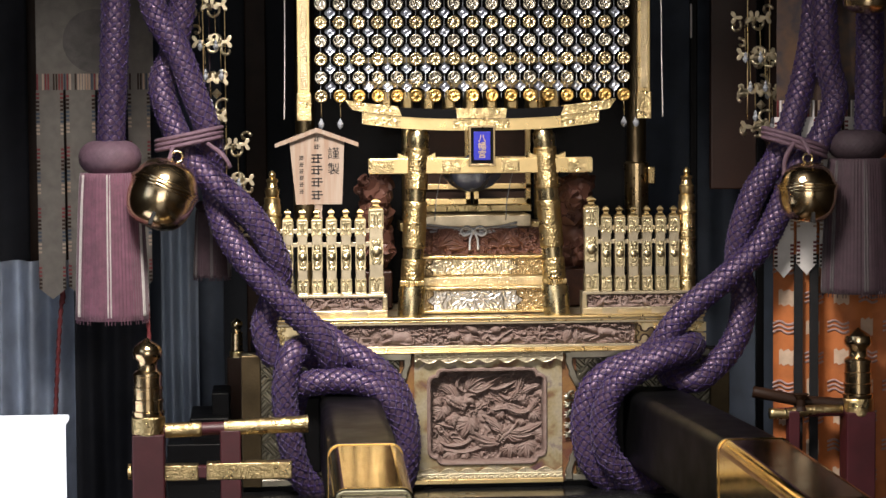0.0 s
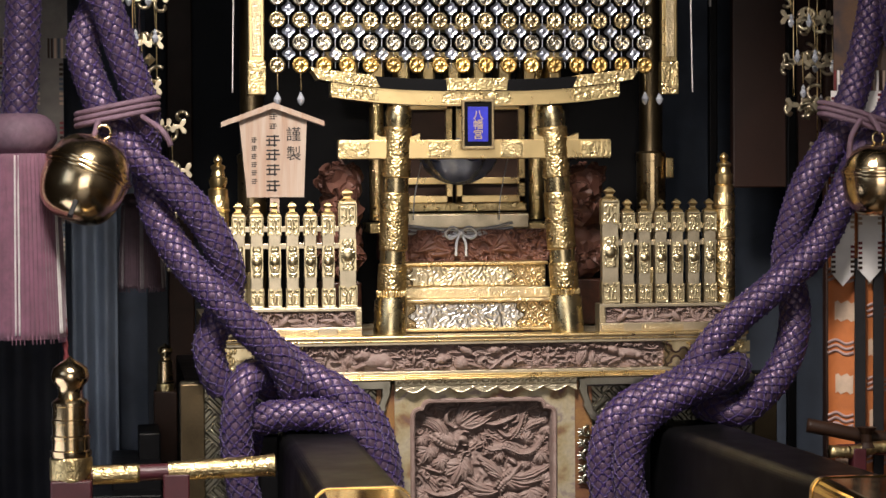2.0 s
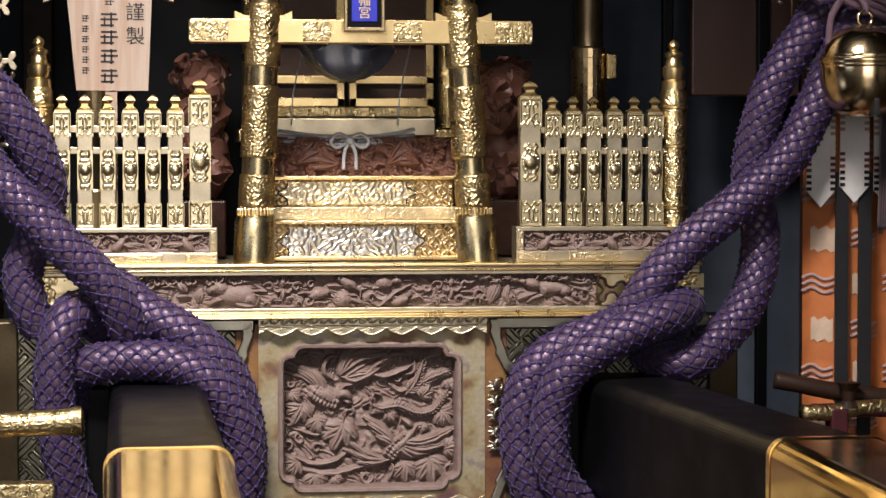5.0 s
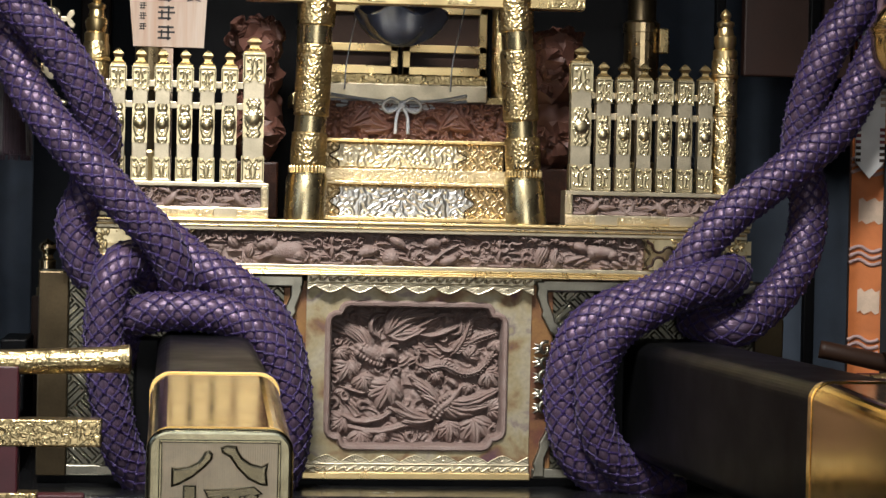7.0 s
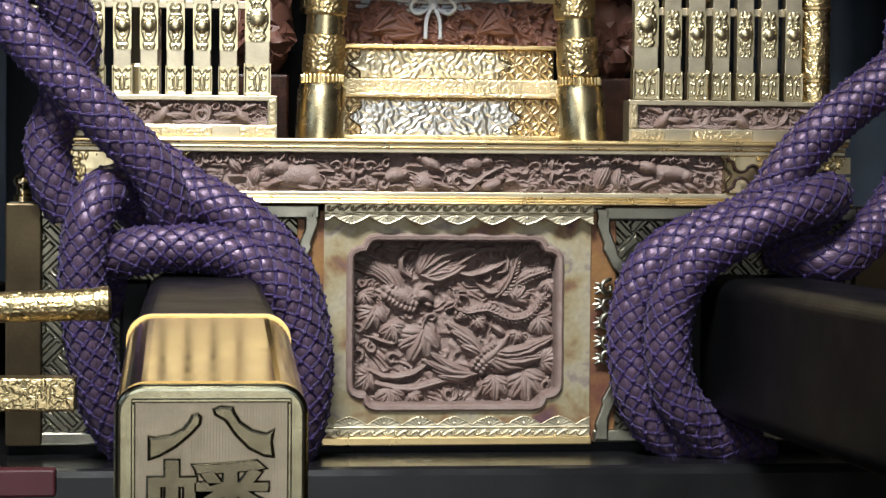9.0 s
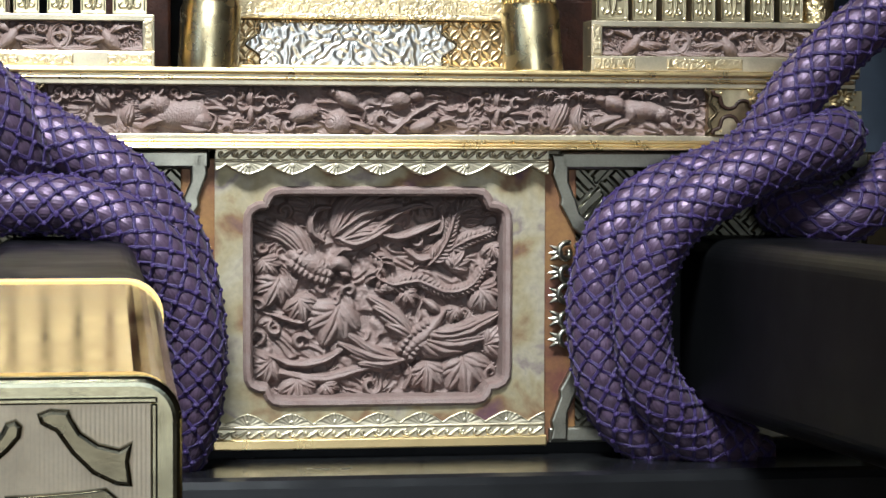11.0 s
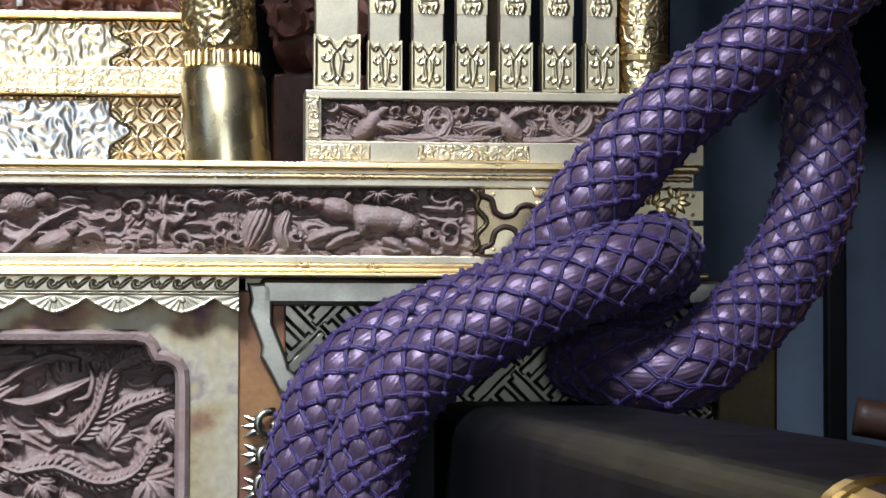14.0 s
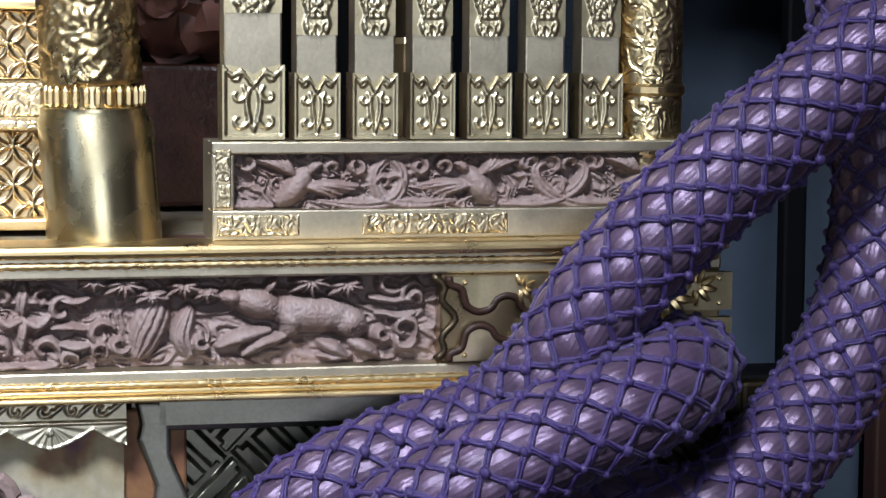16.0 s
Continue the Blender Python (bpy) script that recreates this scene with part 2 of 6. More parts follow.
def spline(points, step):
    """Points at even steps along a smooth curve through the given ones."""
    p = [Vector(q) for q in points]
    p = [2 * p[0] - p[1], *p, 2 * p[-1] - p[-2]]
    fine = []
    for a, b, c, d in zip(p, p[1:], p[2:], p[3:]):
        for i in range(24):
            t = i / 24
            fine.append(0.5 * (2 * b + (c - a) * t + (2 * a - 5 * b + 4 * c - d) * t * t + (3 * b - a - 3 * c + d) * t ** 3))
    fine.append(p[-2])
    out, left = [fine[0]], step
    for a, b in zip(fine, fine[1:]):
        s = (b - a).length
        while s >= left and s > 1e-9:
            a = a + (b - a) * (left / s)
            out.append(a)
            s, left = (b - a).length, step
        left -= s
    return out


def frames(path):
    """A frame (place, two cross axes) for each point, without twist."""
    out, u = [], None
    for i, p in enumerate(path):
        t = (path[min(i + 1, len(path) - 1)] - path[max(i - 1, 0)]).normalized()
        if u is None:
            u = t.orthogonal().normalized()
        u = (u - t * u.dot(t)).normalized()
        out.append((p, u, t.cross(u)))
    return out


def sweep(path, radius, n=8, closed_ends=True):
    """Verts and faces of a tube along the path. radius: a number, or a function of step and angle."""
    fr = frames(path)
    verts, faces = [], []
    for i, (p, u, v) in enumerate(fr):
        for k in range(n):
            a = 2 * math.pi * k / n
            r = radius(i, a) if callable(radius) else radius
            verts.append(p + (u * math.cos(a) + v * math.sin(a)) * r)
    for i in range(len(fr) - 1):
        for k in range(n):
            faces.append((i * n + k, i * n + (k + 1) % n, (i + 1) * n + (k + 1) % n, (i + 1) * n + k))
    if closed_ends:
        faces.append(tuple(range(n))[::-1])
        faces.append(tuple((len(fr) - 1) * n + k for k in range(n)))
    return verts, faces


def wire(name, points, r, material, parent, label="", n=6, step=0.01):
    return grid_part(name, *sweep(spline(points, step), r, n), material, parent, label)


def sheet_relief(x0, x1, z0, z1, y, height, nx, nz):
    """A sheet that faces -y; height(X, Z) in metres stands out of it."""
    xs, zs = np.linspace(x0, x1, nx), np.linspace(z0, z1, nz)
    X, Z = np.meshgrid(xs, zs)
    Y = y - height(X, Z)
    verts = np.stack([X, Y, Z], -1).reshape(-1, 3).tolist()
    faces = [(j * nx + i, j * nx + i + 1, (j + 1) * nx + i + 1, (j + 1) * nx + i) for j in range(nz - 1) for i in range(nx - 1)]
    return verts, faces


def slab_mesh(outline, y0, y1, bevel):
    """A plate cut to an outline of (x, z), with a rounded front edge."""
    bm = bmesh.new()
    fr = bm.faces.new([bm.verts.new((a, y0, b)) for a, b in outline])
    back = bmesh.ops.extrude_face_region(bm, geom=[fr])
    for v in back["geom"]:
        if isinstance(v, bmesh.types.BMVert):
            v.co.y = y1
    bmesh.ops.recalc_face_normals(bm, faces=bm.faces)
    edges = [e for e in bm.edges if abs(e.verts[0].co.y - y0) < 1e-6 and abs(e.verts[1].co.y - y0) < 1e-6]
    bmesh.ops.bevel(bm, geom=edges, offset=bevel, segments=3, affect="EDGES", profile=0.5)
    return bm


# ---- the room ----


def slab(name, label, material, *args):
    ob = part(name, boxes(args), material)
    return tagged(ob, label, name.split("_")[0], kind="structure")


slab("floor", "dark brown wooden plank floor of the shrine hall", PLANK, -2.8, 2.8, -7.9, 2.0, -0.1, 0.0)
slab("ceiling", "dark boarded ceiling of the shrine hall", CEIL, -2.8, 2.8, -7.9, 2.0, 3.4, 3.5)
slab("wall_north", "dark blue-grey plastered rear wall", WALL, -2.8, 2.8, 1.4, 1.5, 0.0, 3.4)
slab("wall_east", "brown cedar side wall", HALLWOOD, 2.7, 2.8, -7.9, 1.4, 0.0, 3.4)
west = thing("wall_west", (-2.75, -3, 0), "dark wooden side wall with a window opening", "wall", kind="structure")
part("wall_panel", boxes((-2.8, -2.7, -1.6, 1.4, 0, 3.4), (-2.8, -2.7, -7.9, -3.2, 0, 3.4), (-2.8, -2.7, -3.2, -1.6, 0, 1.8),
                         (-2.8, -2.7, -3.2, -1.6, 2.8, 3.4)), HALLWOOD, west)
south = thing("wall_south", (0, -7.85, 0), "dark front wall with wide open doorway", "wall", kind="structure")
part("wall_panel", boxes((-2.8, -2.0, -7.9, -7.8, 0, 3.4), (1.4, 2.8, -7.9, -7.8, 0, 3.4), (-2.0, 1.4, -7.9, -7.8, 3.2, 3.4)), HALLWOOD, south)
for x in (-1.25, -0.62, 0.69, 1.42, 2.1):
    tagged(part("post", boxes((x - 0.035, x + 0.035, 1.32, 1.4, 0, 3.4), bevel=0.004), DARKWOOD), "dark upright wooden wall post", "post", "wall posts", "structure")

# ---- shrine base ----
base = thing("shrine_base", (0, 0.5, 0.7), "gilt portable shrine base with carved dragon panel and fret panels", "shrine base")
X0 = 0.004  # middle of the shrine
part("core", boxes((-0.64, 0.64, 0.06, 1.2, 0.705, 1.03)), LACQUER, base)
part("deck", boxes((-0.585, 0.585, 0.02, 1.2, 1.06, 1.153)), AGED, base)


def strokes_height(strokes, floor=0.0):
    """Height of carved strokes: each is (points, width, height, stripes)."""
    prepared = []
    for pts, w, h, stripes in strokes:
        prepared.append((spline([(a, 0, b) for a, b in pts], max(w * 0.16, 0.0014)), w, h, stripes))

    def f(X, Z):
        H = np.full(X.shape, floor)
        for path, w, h, stripes in prepared:
            n = len(path)
            best, along, side = np.full(X.shape, 9.0), np.zeros(X.shape), np.zeros(X.shape)
            x0, x1 = min(p.x for p in path) - w, max(p.x for p in path) + w
            z0, z1 = min(p.z for p in path) - w, max(p.z for p in path) + w
            near = (X > x0) & (X < x1) & (Z > z0) & (Z < z1)
            if not near.any():
                continue
            xs, zs = X[near], Z[near]
            b, al, sd = np.full(xs.shape, 9.0), np.zeros(xs.shape), np.zeros(xs.shape)
            for i, p in enumerate(path):
                t = path[min(i + 1, n - 1)] - path[max(i - 1, 0)]
                t = t.normalized() if t.length > 0 else Vector((1, 0, 0))
                taper = 0.35 + 0.65 * math.sin(math.pi * min(max((i + 0.8) / (n + 0.6), 0), 1)) ** 0.6
                d = np.hypot(xs - p.x, zs - p.z) / (w * taper)
                m = d < b
                b[m], al[m] = d[m], i / max(n - 1, 1)
                sd[m] = ((xs - p.x) * -t.z + (zs - p.z) * t.x)[m] / (w * taper)
            body = np.sqrt(np.clip(1 - b * b, 0, 1)) * h * (0.75 + 0.25 * np.sin(math.pi * al))
            if stripes:
                body *= 0.84 + 0.16 * np.abs(np.cos(sd * stripes * 1.5 + al * 1.5))
            H[near] = np.maximum(H[near], np.where(b < 1, body, floor))
        return H

    return f


def ground(X, Z, scale, low, high, seed=0.0):
    """Dense carved ground: flowing cloud ridges with deep pockets between them."""
    def at(x, z):
        q = Vector((x * scale, z * scale * 1.25, seed))
        w = noise.noise(q * 0.6 + Vector((7, 3, 1)))
        n = noise.noise(q + Vector((w * 1.6, -w * 1.2, 0)))
        ridge = 0.5 + 0.5 * math.cos(15 * n + 5 * w)
        pocket = noise.noise(q * 0.9 + Vector((31, 5, 2)))
        fine = 0.1 * noise.noise(q * 5)
        return (low + (high - low) * (0.35 + 0.65 * ridge + fine)) * min(max((pocket + 0.28) * 6, 0.0), 1.0)
    return np.vectorize(at)(X, Z)


def warped(X, Z, amp, scale):
    """The same places, swayed a little, so that carved lines wander."""
    dx = np.vectorize(lambda x, z: noise.noise(Vector((x * scale, z * scale, 0.7))))(X, Z)
    dz = np.vectorize(lambda x, z: noise.noise(Vector((x * scale, z * scale, 8.3))))(X, Z)
    return X + amp * dx, Z + amp * dz


def chisel(X, Z, depth, scale):
    """Small tool marks over a carving."""
    return depth * np.vectorize(lambda x, z: abs(noise.noise(Vector((x * scale, z * scale, 2.9)))))(X, Z)


def curl(x, z, r, turn, a0=0.0, hand=1):
    return [(x + r * (1 - 0.8 * k / 12) * math.cos(a0 + hand * turn * k / 12), z + r * (1 - 0.8 * k / 12) * math.sin(a0 + hand * turn * k / 12)) for k in range(13)]


def leaf(x, z, r, a, h):
    out = []
    for k in (-1.15, -0.6, 0.0, 0.6, 1.15):
        l = r * (1.0 - 0.22 * abs(k))
        out.append(([(x, z), (x + l * 0.5 * math.cos(a + k), z + l * 0.5 * math.sin(a + k)), (x + l * math.cos(a + k), z + l * math.sin(a + k))], r * 0.34, h * (0.9 + 0.1 * (k == 0)), 3))
    return out


def fan(x, z, a0, a1, n, l0, l1, w, h):
    out = []
    for k in range(n):
        a = a0 + (a1 - a0) * k / (n - 1)
        l = l0 + (l1 - l0) * k / (n - 1)
        out.append(([(x, z), (x + l * 0.5 * math.cos(a + 0.12), z + l * 0.5 * math.sin(a + 0.12)), (x + l * math.cos(a), z + l * math.sin(a))], w, h * (0.8 + 0.2 * (k % 2)), 2))
    return out


# the dragon and phoenix panel, about its own middle
def dragon_strokes():
    """Two phoenixes among veined leaves, plumes and curls of cloud."""
    s = []

    def at(a, b):
        return ((a - 465) * 0.000376, (390 - b) * 0.000384)

    def carve(pts, r, h, ribs=0):
        s.append(([at(*p) for p in pts], r * 0.00038, h, ribs))

    def feathers(root, tips, r, h, bend=0.0, ribs=2):
        n = len(tips)
        for q, (a, b) in enumerate(tips):
            mx, my = (root[0] + a) / 2 - bend * (b - root[1]), (root[1] + b) / 2 + bend * (a - root[0])
            carve([root, (mx, my), (a, b)], r, h * (0.82 + 0.18 * (q % 2)) + 0.0008 * q / n, ribs)

    def scales(path, r, h, step=17):
        p = spline([(a, 0, b) for a, b in path], step)
        for q, c in enumerate(p):
            for d in (-0.55, 0.0, 0.55):
                e = p[min(q + 1, len(p) - 1)] - p[max(q - 1, 0)]
                e = e.normalized() if e.length > 0 else Vector((1, 0, 0))
                o = r * d
                x, z = c.x - e.z * o, c.z + e.x * o
                carve([(x, z), (x + e.x * step * 0.9, z + e.z * step * 0.9)], r * 0.42, h * (1.0 - 0.08 * abs(d)), 0)

    def plume(path, r, h, barb):
        p = spline([(a, 0, b) for a, b in path], 15)
        for q in range(1, len(p)):
            e = (p[q] - p[q - 1]).normalized()
            for d in (-1, 1):
                w = barb * (1 - 0.5 * q / len(p))
                carve([(p[q].x, p[q].z), (p[q].x + e.x * w * 0.7 - d * e.z * w * 0.7, p[q].z + e.z * w * 0.7 + d * e.x * w * 0.7),
                       (p[q].x + e.x * w * 1.5 - d * e.z * w, p[q].z + e.z * w * 1.5 + d * e.x * w)], r, h * 0.86, 1)
        carve(path, r * 1.1, h, 0)

    # upper bird: swept tail, body, head, lifted wing
    feathers((262, 292), [(62, 178), (84, 158), (112, 150), (142, 152), (172, 162), (204, 176)], 20, 0.0145, 0.10, 3)
    carve([(196, 262), (262, 292), (318, 318)], 40, 0.0175)
    scales([(200, 268), (250, 300), (310, 322)], 46, 0.0172)
    carve([(312, 300), (344, 284), (372, 306)], 28, 0.0200)
    carve([(350, 318), (376, 330)], 13, 0.0190)
    carve([(330, 268), (352, 246), (388, 244)], 9, 0.0185, 1)
    feathers((330, 196), [(372, 72), (408, 58), (446, 56), (484, 64), (520, 82), (546, 104)], 27, 0.0185, -0.10, 3)
    feathers((352, 214), [(430, 128), (462, 142), (482, 164), (486, 190)], 23, 0.0165, -0.06, 3)
    carve([(336, 208), (400, 224), (464, 196), (520, 160)], 26, 0.0175, 3)
    carve([(296, 220), (262, 196), (252, 150), (276, 118), (318, 112)], 15, 0.0180, 2)
    # open beak with teeth
    carve([(470, 178), (540, 126), (600, 106), (652, 110)], 16, 0.0185, 2)
    carve([(478, 196), (540, 208), (610, 184), (682, 150)], 17, 0.0180, 2)
    carve([(640, 200), (676, 190), (682, 150), (668, 116)], 9, 0.0165)
    for x in (582, 604, 626, 648):
        carve([(x, 116), (x + 3, 136)], 7, 0.0165)
    carve([(560, 240), (610, 276), (668, 262)], 16, 0.0120, 2)
    # long S-shaped tail and upright plume
    plume([(452, 258), (486, 288), (470, 330), (520, 356), (600, 346), (690, 378), (770, 364), (838, 288)], 9, 0.0175, 24)
    plume([(640, 296), (686, 240), (706, 180), (732, 126), (800, 92)], 9, 0.0165, 30)
    plume([(700, 250), (770, 214), (872, 180)], 9, 0.0150, 24)
    # lower bird: spread wings, scaled body, three tail feathers
    feathers((588, 528), [(446, 396), (462, 428), (482, 458), (506, 486), (530, 512)], 24, 0.0185, 0.08, 3)
    feathers((596, 520), [(640, 578), (676, 582), (712, 578), (746, 568), (780, 552), (812, 528), (842, 498), (868, 452)], 31, 0.0190, 0.10, 3)
    feathers((610, 508), [(690, 528), (736, 516), (776, 496), (812, 470)], 21, 0.0205, 0.06, 2)
    carve([(560, 588), (586, 548), (640, 500), (690, 440)], 26, 0.0195)
    scales([(556, 584), (590, 540), (640, 500)], 38, 0.0196)
    carve([(672, 446), (650, 424), (624, 408)], 18, 0.0200)
    feathers((560, 596), [(366, 510), (352, 548), (384, 580), (412, 606)], 17, 0.0175, -0.07, 2)
    # branches
    carve([(92, 606), (180, 640), (300, 654), (440, 622), (520, 632)], 20, 0.0125, 2)
    carve([(112, 576), (200, 608), (290, 596), (360, 560)], 15, 0.0140, 2)
    carve([(130, 452), (210, 474), (262, 462)], 11, 0.0130, 2)
    carve([(560, 690), (580, 640), (566, 600)], 9, 0.0125)
    # veined leaves
    for a, b, r, turn in ((146, 366, 64, -2.0), (214, 424, 54, -1.3), (338, 466, 86, -1.9), (100, 300, 44, -0.8), (122, 622, 60, -2.4), (208, 686, 58, -1.4), (300, 690, 36, -0.9), (630, 640, 66, -1.5),
                           (748, 630, 84, -1.4), (830, 572, 58, 0.4), (560, 396, 40, -1.0), (718, 322, 46, 1.0), (806, 398, 58, -0.8), (722, 448, 34, -1.8), (846, 250, 40, -1.2), (500, 392, 30, 1.8)):
        x, z = at(a, b - r * 0.4)
        s.extend(leaf(x, z, r * 0.00050, turn, 0.0165))
    # curls of cloud
    for a, b, r, h in ((140, 492, 26, 1), (452, 676, 34, -1), (290, 366, 20, 1), (380, 378, 24, -1), (168, 122, 26, 1), (94, 238, 20, -1), (330, 404, 15, 1), (80, 520, 26, 1), (84, 420, 24, -1),
                       (600, 214, 22, 1), (846, 640, 24, -1), (400, 100, 14, 1), (840, 330, 22, 1), (780, 480, 18, -1), (220, 540, 26, 1)):
        x, z = at(a, b)
        s.append((curl(x, z, r * 0.00038, 6.2, 0.4 + a, h), 0.0042, 0.0120, 1))
    return s




for q in ((-0.197, -0.158, 0.0, 0.05, 0.705, 1.056), (0.158, 0.204, 0.0, 0.05, 0.705, 1.056), (-0.158, 0.158, 0.0, 0.05, 0.705, 0.756), (-0.158, 0.158, 0.0, 0.05, 1.011, 1.056)):
    part("gilt_plate", boxes(q), AGED, base, "stained gilt plate with purple-brown patches")
part("panel_backing", boxes((-0.165, 0.165, 0.054, 0.060, 0.74, 1.03)), CARVED, base)
for sx in (-1, 1):
    for sz in (-1, 1):
        bm = bmesh.new()
        pts = [(0, 0), (-sx * 0.040, 0), (-sx * 0.029, -sz * 0.003), (-sx * 0.022, -sz * 0.016), (-sx * 0.011, -sz * 0.018), (-sx * 0.001, -sz * 0.028), (0, -sz * 0.039)]
        fr = [bm.verts.new((sx * 0.158 + a, 0.0, 0.8835 + sz * 0.1275 + b)) for a, b in pts]
        bk = [bm.verts.new((sx * 0.158 + a, 0.05, 0.8835 + sz * 0.1275 + b)) for a, b in pts]
        bm.faces.new(fr)
        for i in range(7):
            bm.faces.new((fr[i], fr[(i + 1) % 7], bk[(i + 1) % 7], bk[i]))
        bmesh.ops.recalc_face_normals(bm, faces=bm.faces)
        part("corner_plate", bm, AGED, base)
# moulded frame round the carving
fpts = []
for sx, sz in ((1, 1), (-1, 1), (-1, -1), (1, -1)):
    arc = [(0.159, 0.088), (0.158, 0.099), (0.154, 0.106), (0.146, 0.1105), (0.1365, 0.1115), (0.1355, 0.1155), (0.133, 0.121), (0.128, 0.126), (0.118, 0.1285)]
    arc = [(sx * a, sz * b) for a, b in arc]
    fpts += arc if sx * sz > 0 else arc[::-1]
loop = [Vector((a, 0.0, 0.8835 + b)) for a, b in fpts]
bm = bmesh.new()
cross = ((-0.005, 0.004), (-0.0045, -0.003), (-0.001, -0.007), (0.004, -0.006), (0.007, 0.0), (0.009, 0.052))
rings = []
for i, p in enumerate(loop):
    t = (loop[(i + 1) % len(loop)] - loop[i - 1]).normalized()
    n = Vector((t.z, 0, -t.x))
    if n.dot(p - Vector((0, 0, 0.8835))) > 0:
        n = -n
    rings.append([bm.verts.new(p + n * a + Vector((0, b, 0))) for a, b in cross])
for i in range(len(rings)):
    a, b = rings[i], rings[(i + 1) % len(rings)]
    for k in range(len(cross) - 1):
        bm.faces.new((a[k], a[k + 1], b[k + 1], b[k]))
bmesh.ops.recalc_face_normals(bm, faces=bm.faces)
part("panel_frame", bm, CARVED, base, "moulded mauve-brown wooden frame with notched corners")
dh = strokes_height(dragon_strokes())
grid_part("dragon_carving", *sheet_relief(-0.156, 0.156, 0.757, 1.010, 0.040, lambda X, Z: np.maximum(1.3 * dh(*warped(X, Z - 0.8835, 0.0014, 60)), ground(X, Z, 42, 0.001, 0.0075)) - chisel(X, Z, 0.0008, 260), 400, 324), CARVED, base,
          "deeply carved mauve-brown wooden relief of phoenixes and leaves")


def band_height(z, down):
    """A chased band: a strip of scrolls, a bead, and a row of fan-shaped scallops."""
    st = []
    for k in range(23):
        x = -0.19 + 0.0172 * k
        zs = z + down * 0.0075
        st.append((curl(x, zs, 0.0046, 5.6, 1.5 * (k % 2), 1 if k % 2 else -1), 0.0017, 0.0030, 0))
        st.append(([(x + 0.003, zs - 0.004), (x + 0.0085, zs + 0.001), (x + 0.014, zs + 0.0045)], 0.0016, 0.0026, 0))
    hh = strokes_height(st)

    def f(X, Z):
        d = (Z - z) * down
        u = (X - 0.026) / 0.0526
        lobe = np.abs(u - np.round(u - 0.5) - 0.5)
        reach = 0.0205 + 0.0120 * np.clip(1 - (lobe * 2) ** 1.5, 0, 1)
        cx, cz = lobe * 0.0526, d - 0.017
        ribs = 0.00022 * np.cos(np.arctan2(cx, cz + 1e-6) * 17) * (np.hypot(cx, cz) > 0.004) + 0.0007 * (reach - d < 0.0022)
        eye = 0.0008 * (np.hypot(cx, cz - 0.0045) < 0.0022)
        bead = 0.0022 * np.clip(1 - ((d - 0.0158) / 0.0014) ** 2, 0, 1)
        body = np.where(d < 0.0145, 0.0044 + hh(X, Z), np.where(d < 0.0172, 0.0050 + bead, 0.0052 + ribs + eye))
        return np.where(d < reach, body, -0.004 if down > 0 else -0.022)

    return f


for name, z, down in (("upper_scalloped_band", 1.0625, -1), ("lower_scalloped_band", 0.711, 1)):
    za, zb = sorted((z, z + down * 0.036))
    grid_part(name, *sheet_relief(-0.197, 0.204, za, zb, 0.0022 if down > 0 else -0.0150, band_height(z, down), 620, 60), BAND, base, "chased pale gold band with a scalloped edge")
part("lower_edge_strip", boxes((-0.2, 0.207, -0.006, 0.05, 0.700, 0.713), bevel=0.002), GOLD, base)

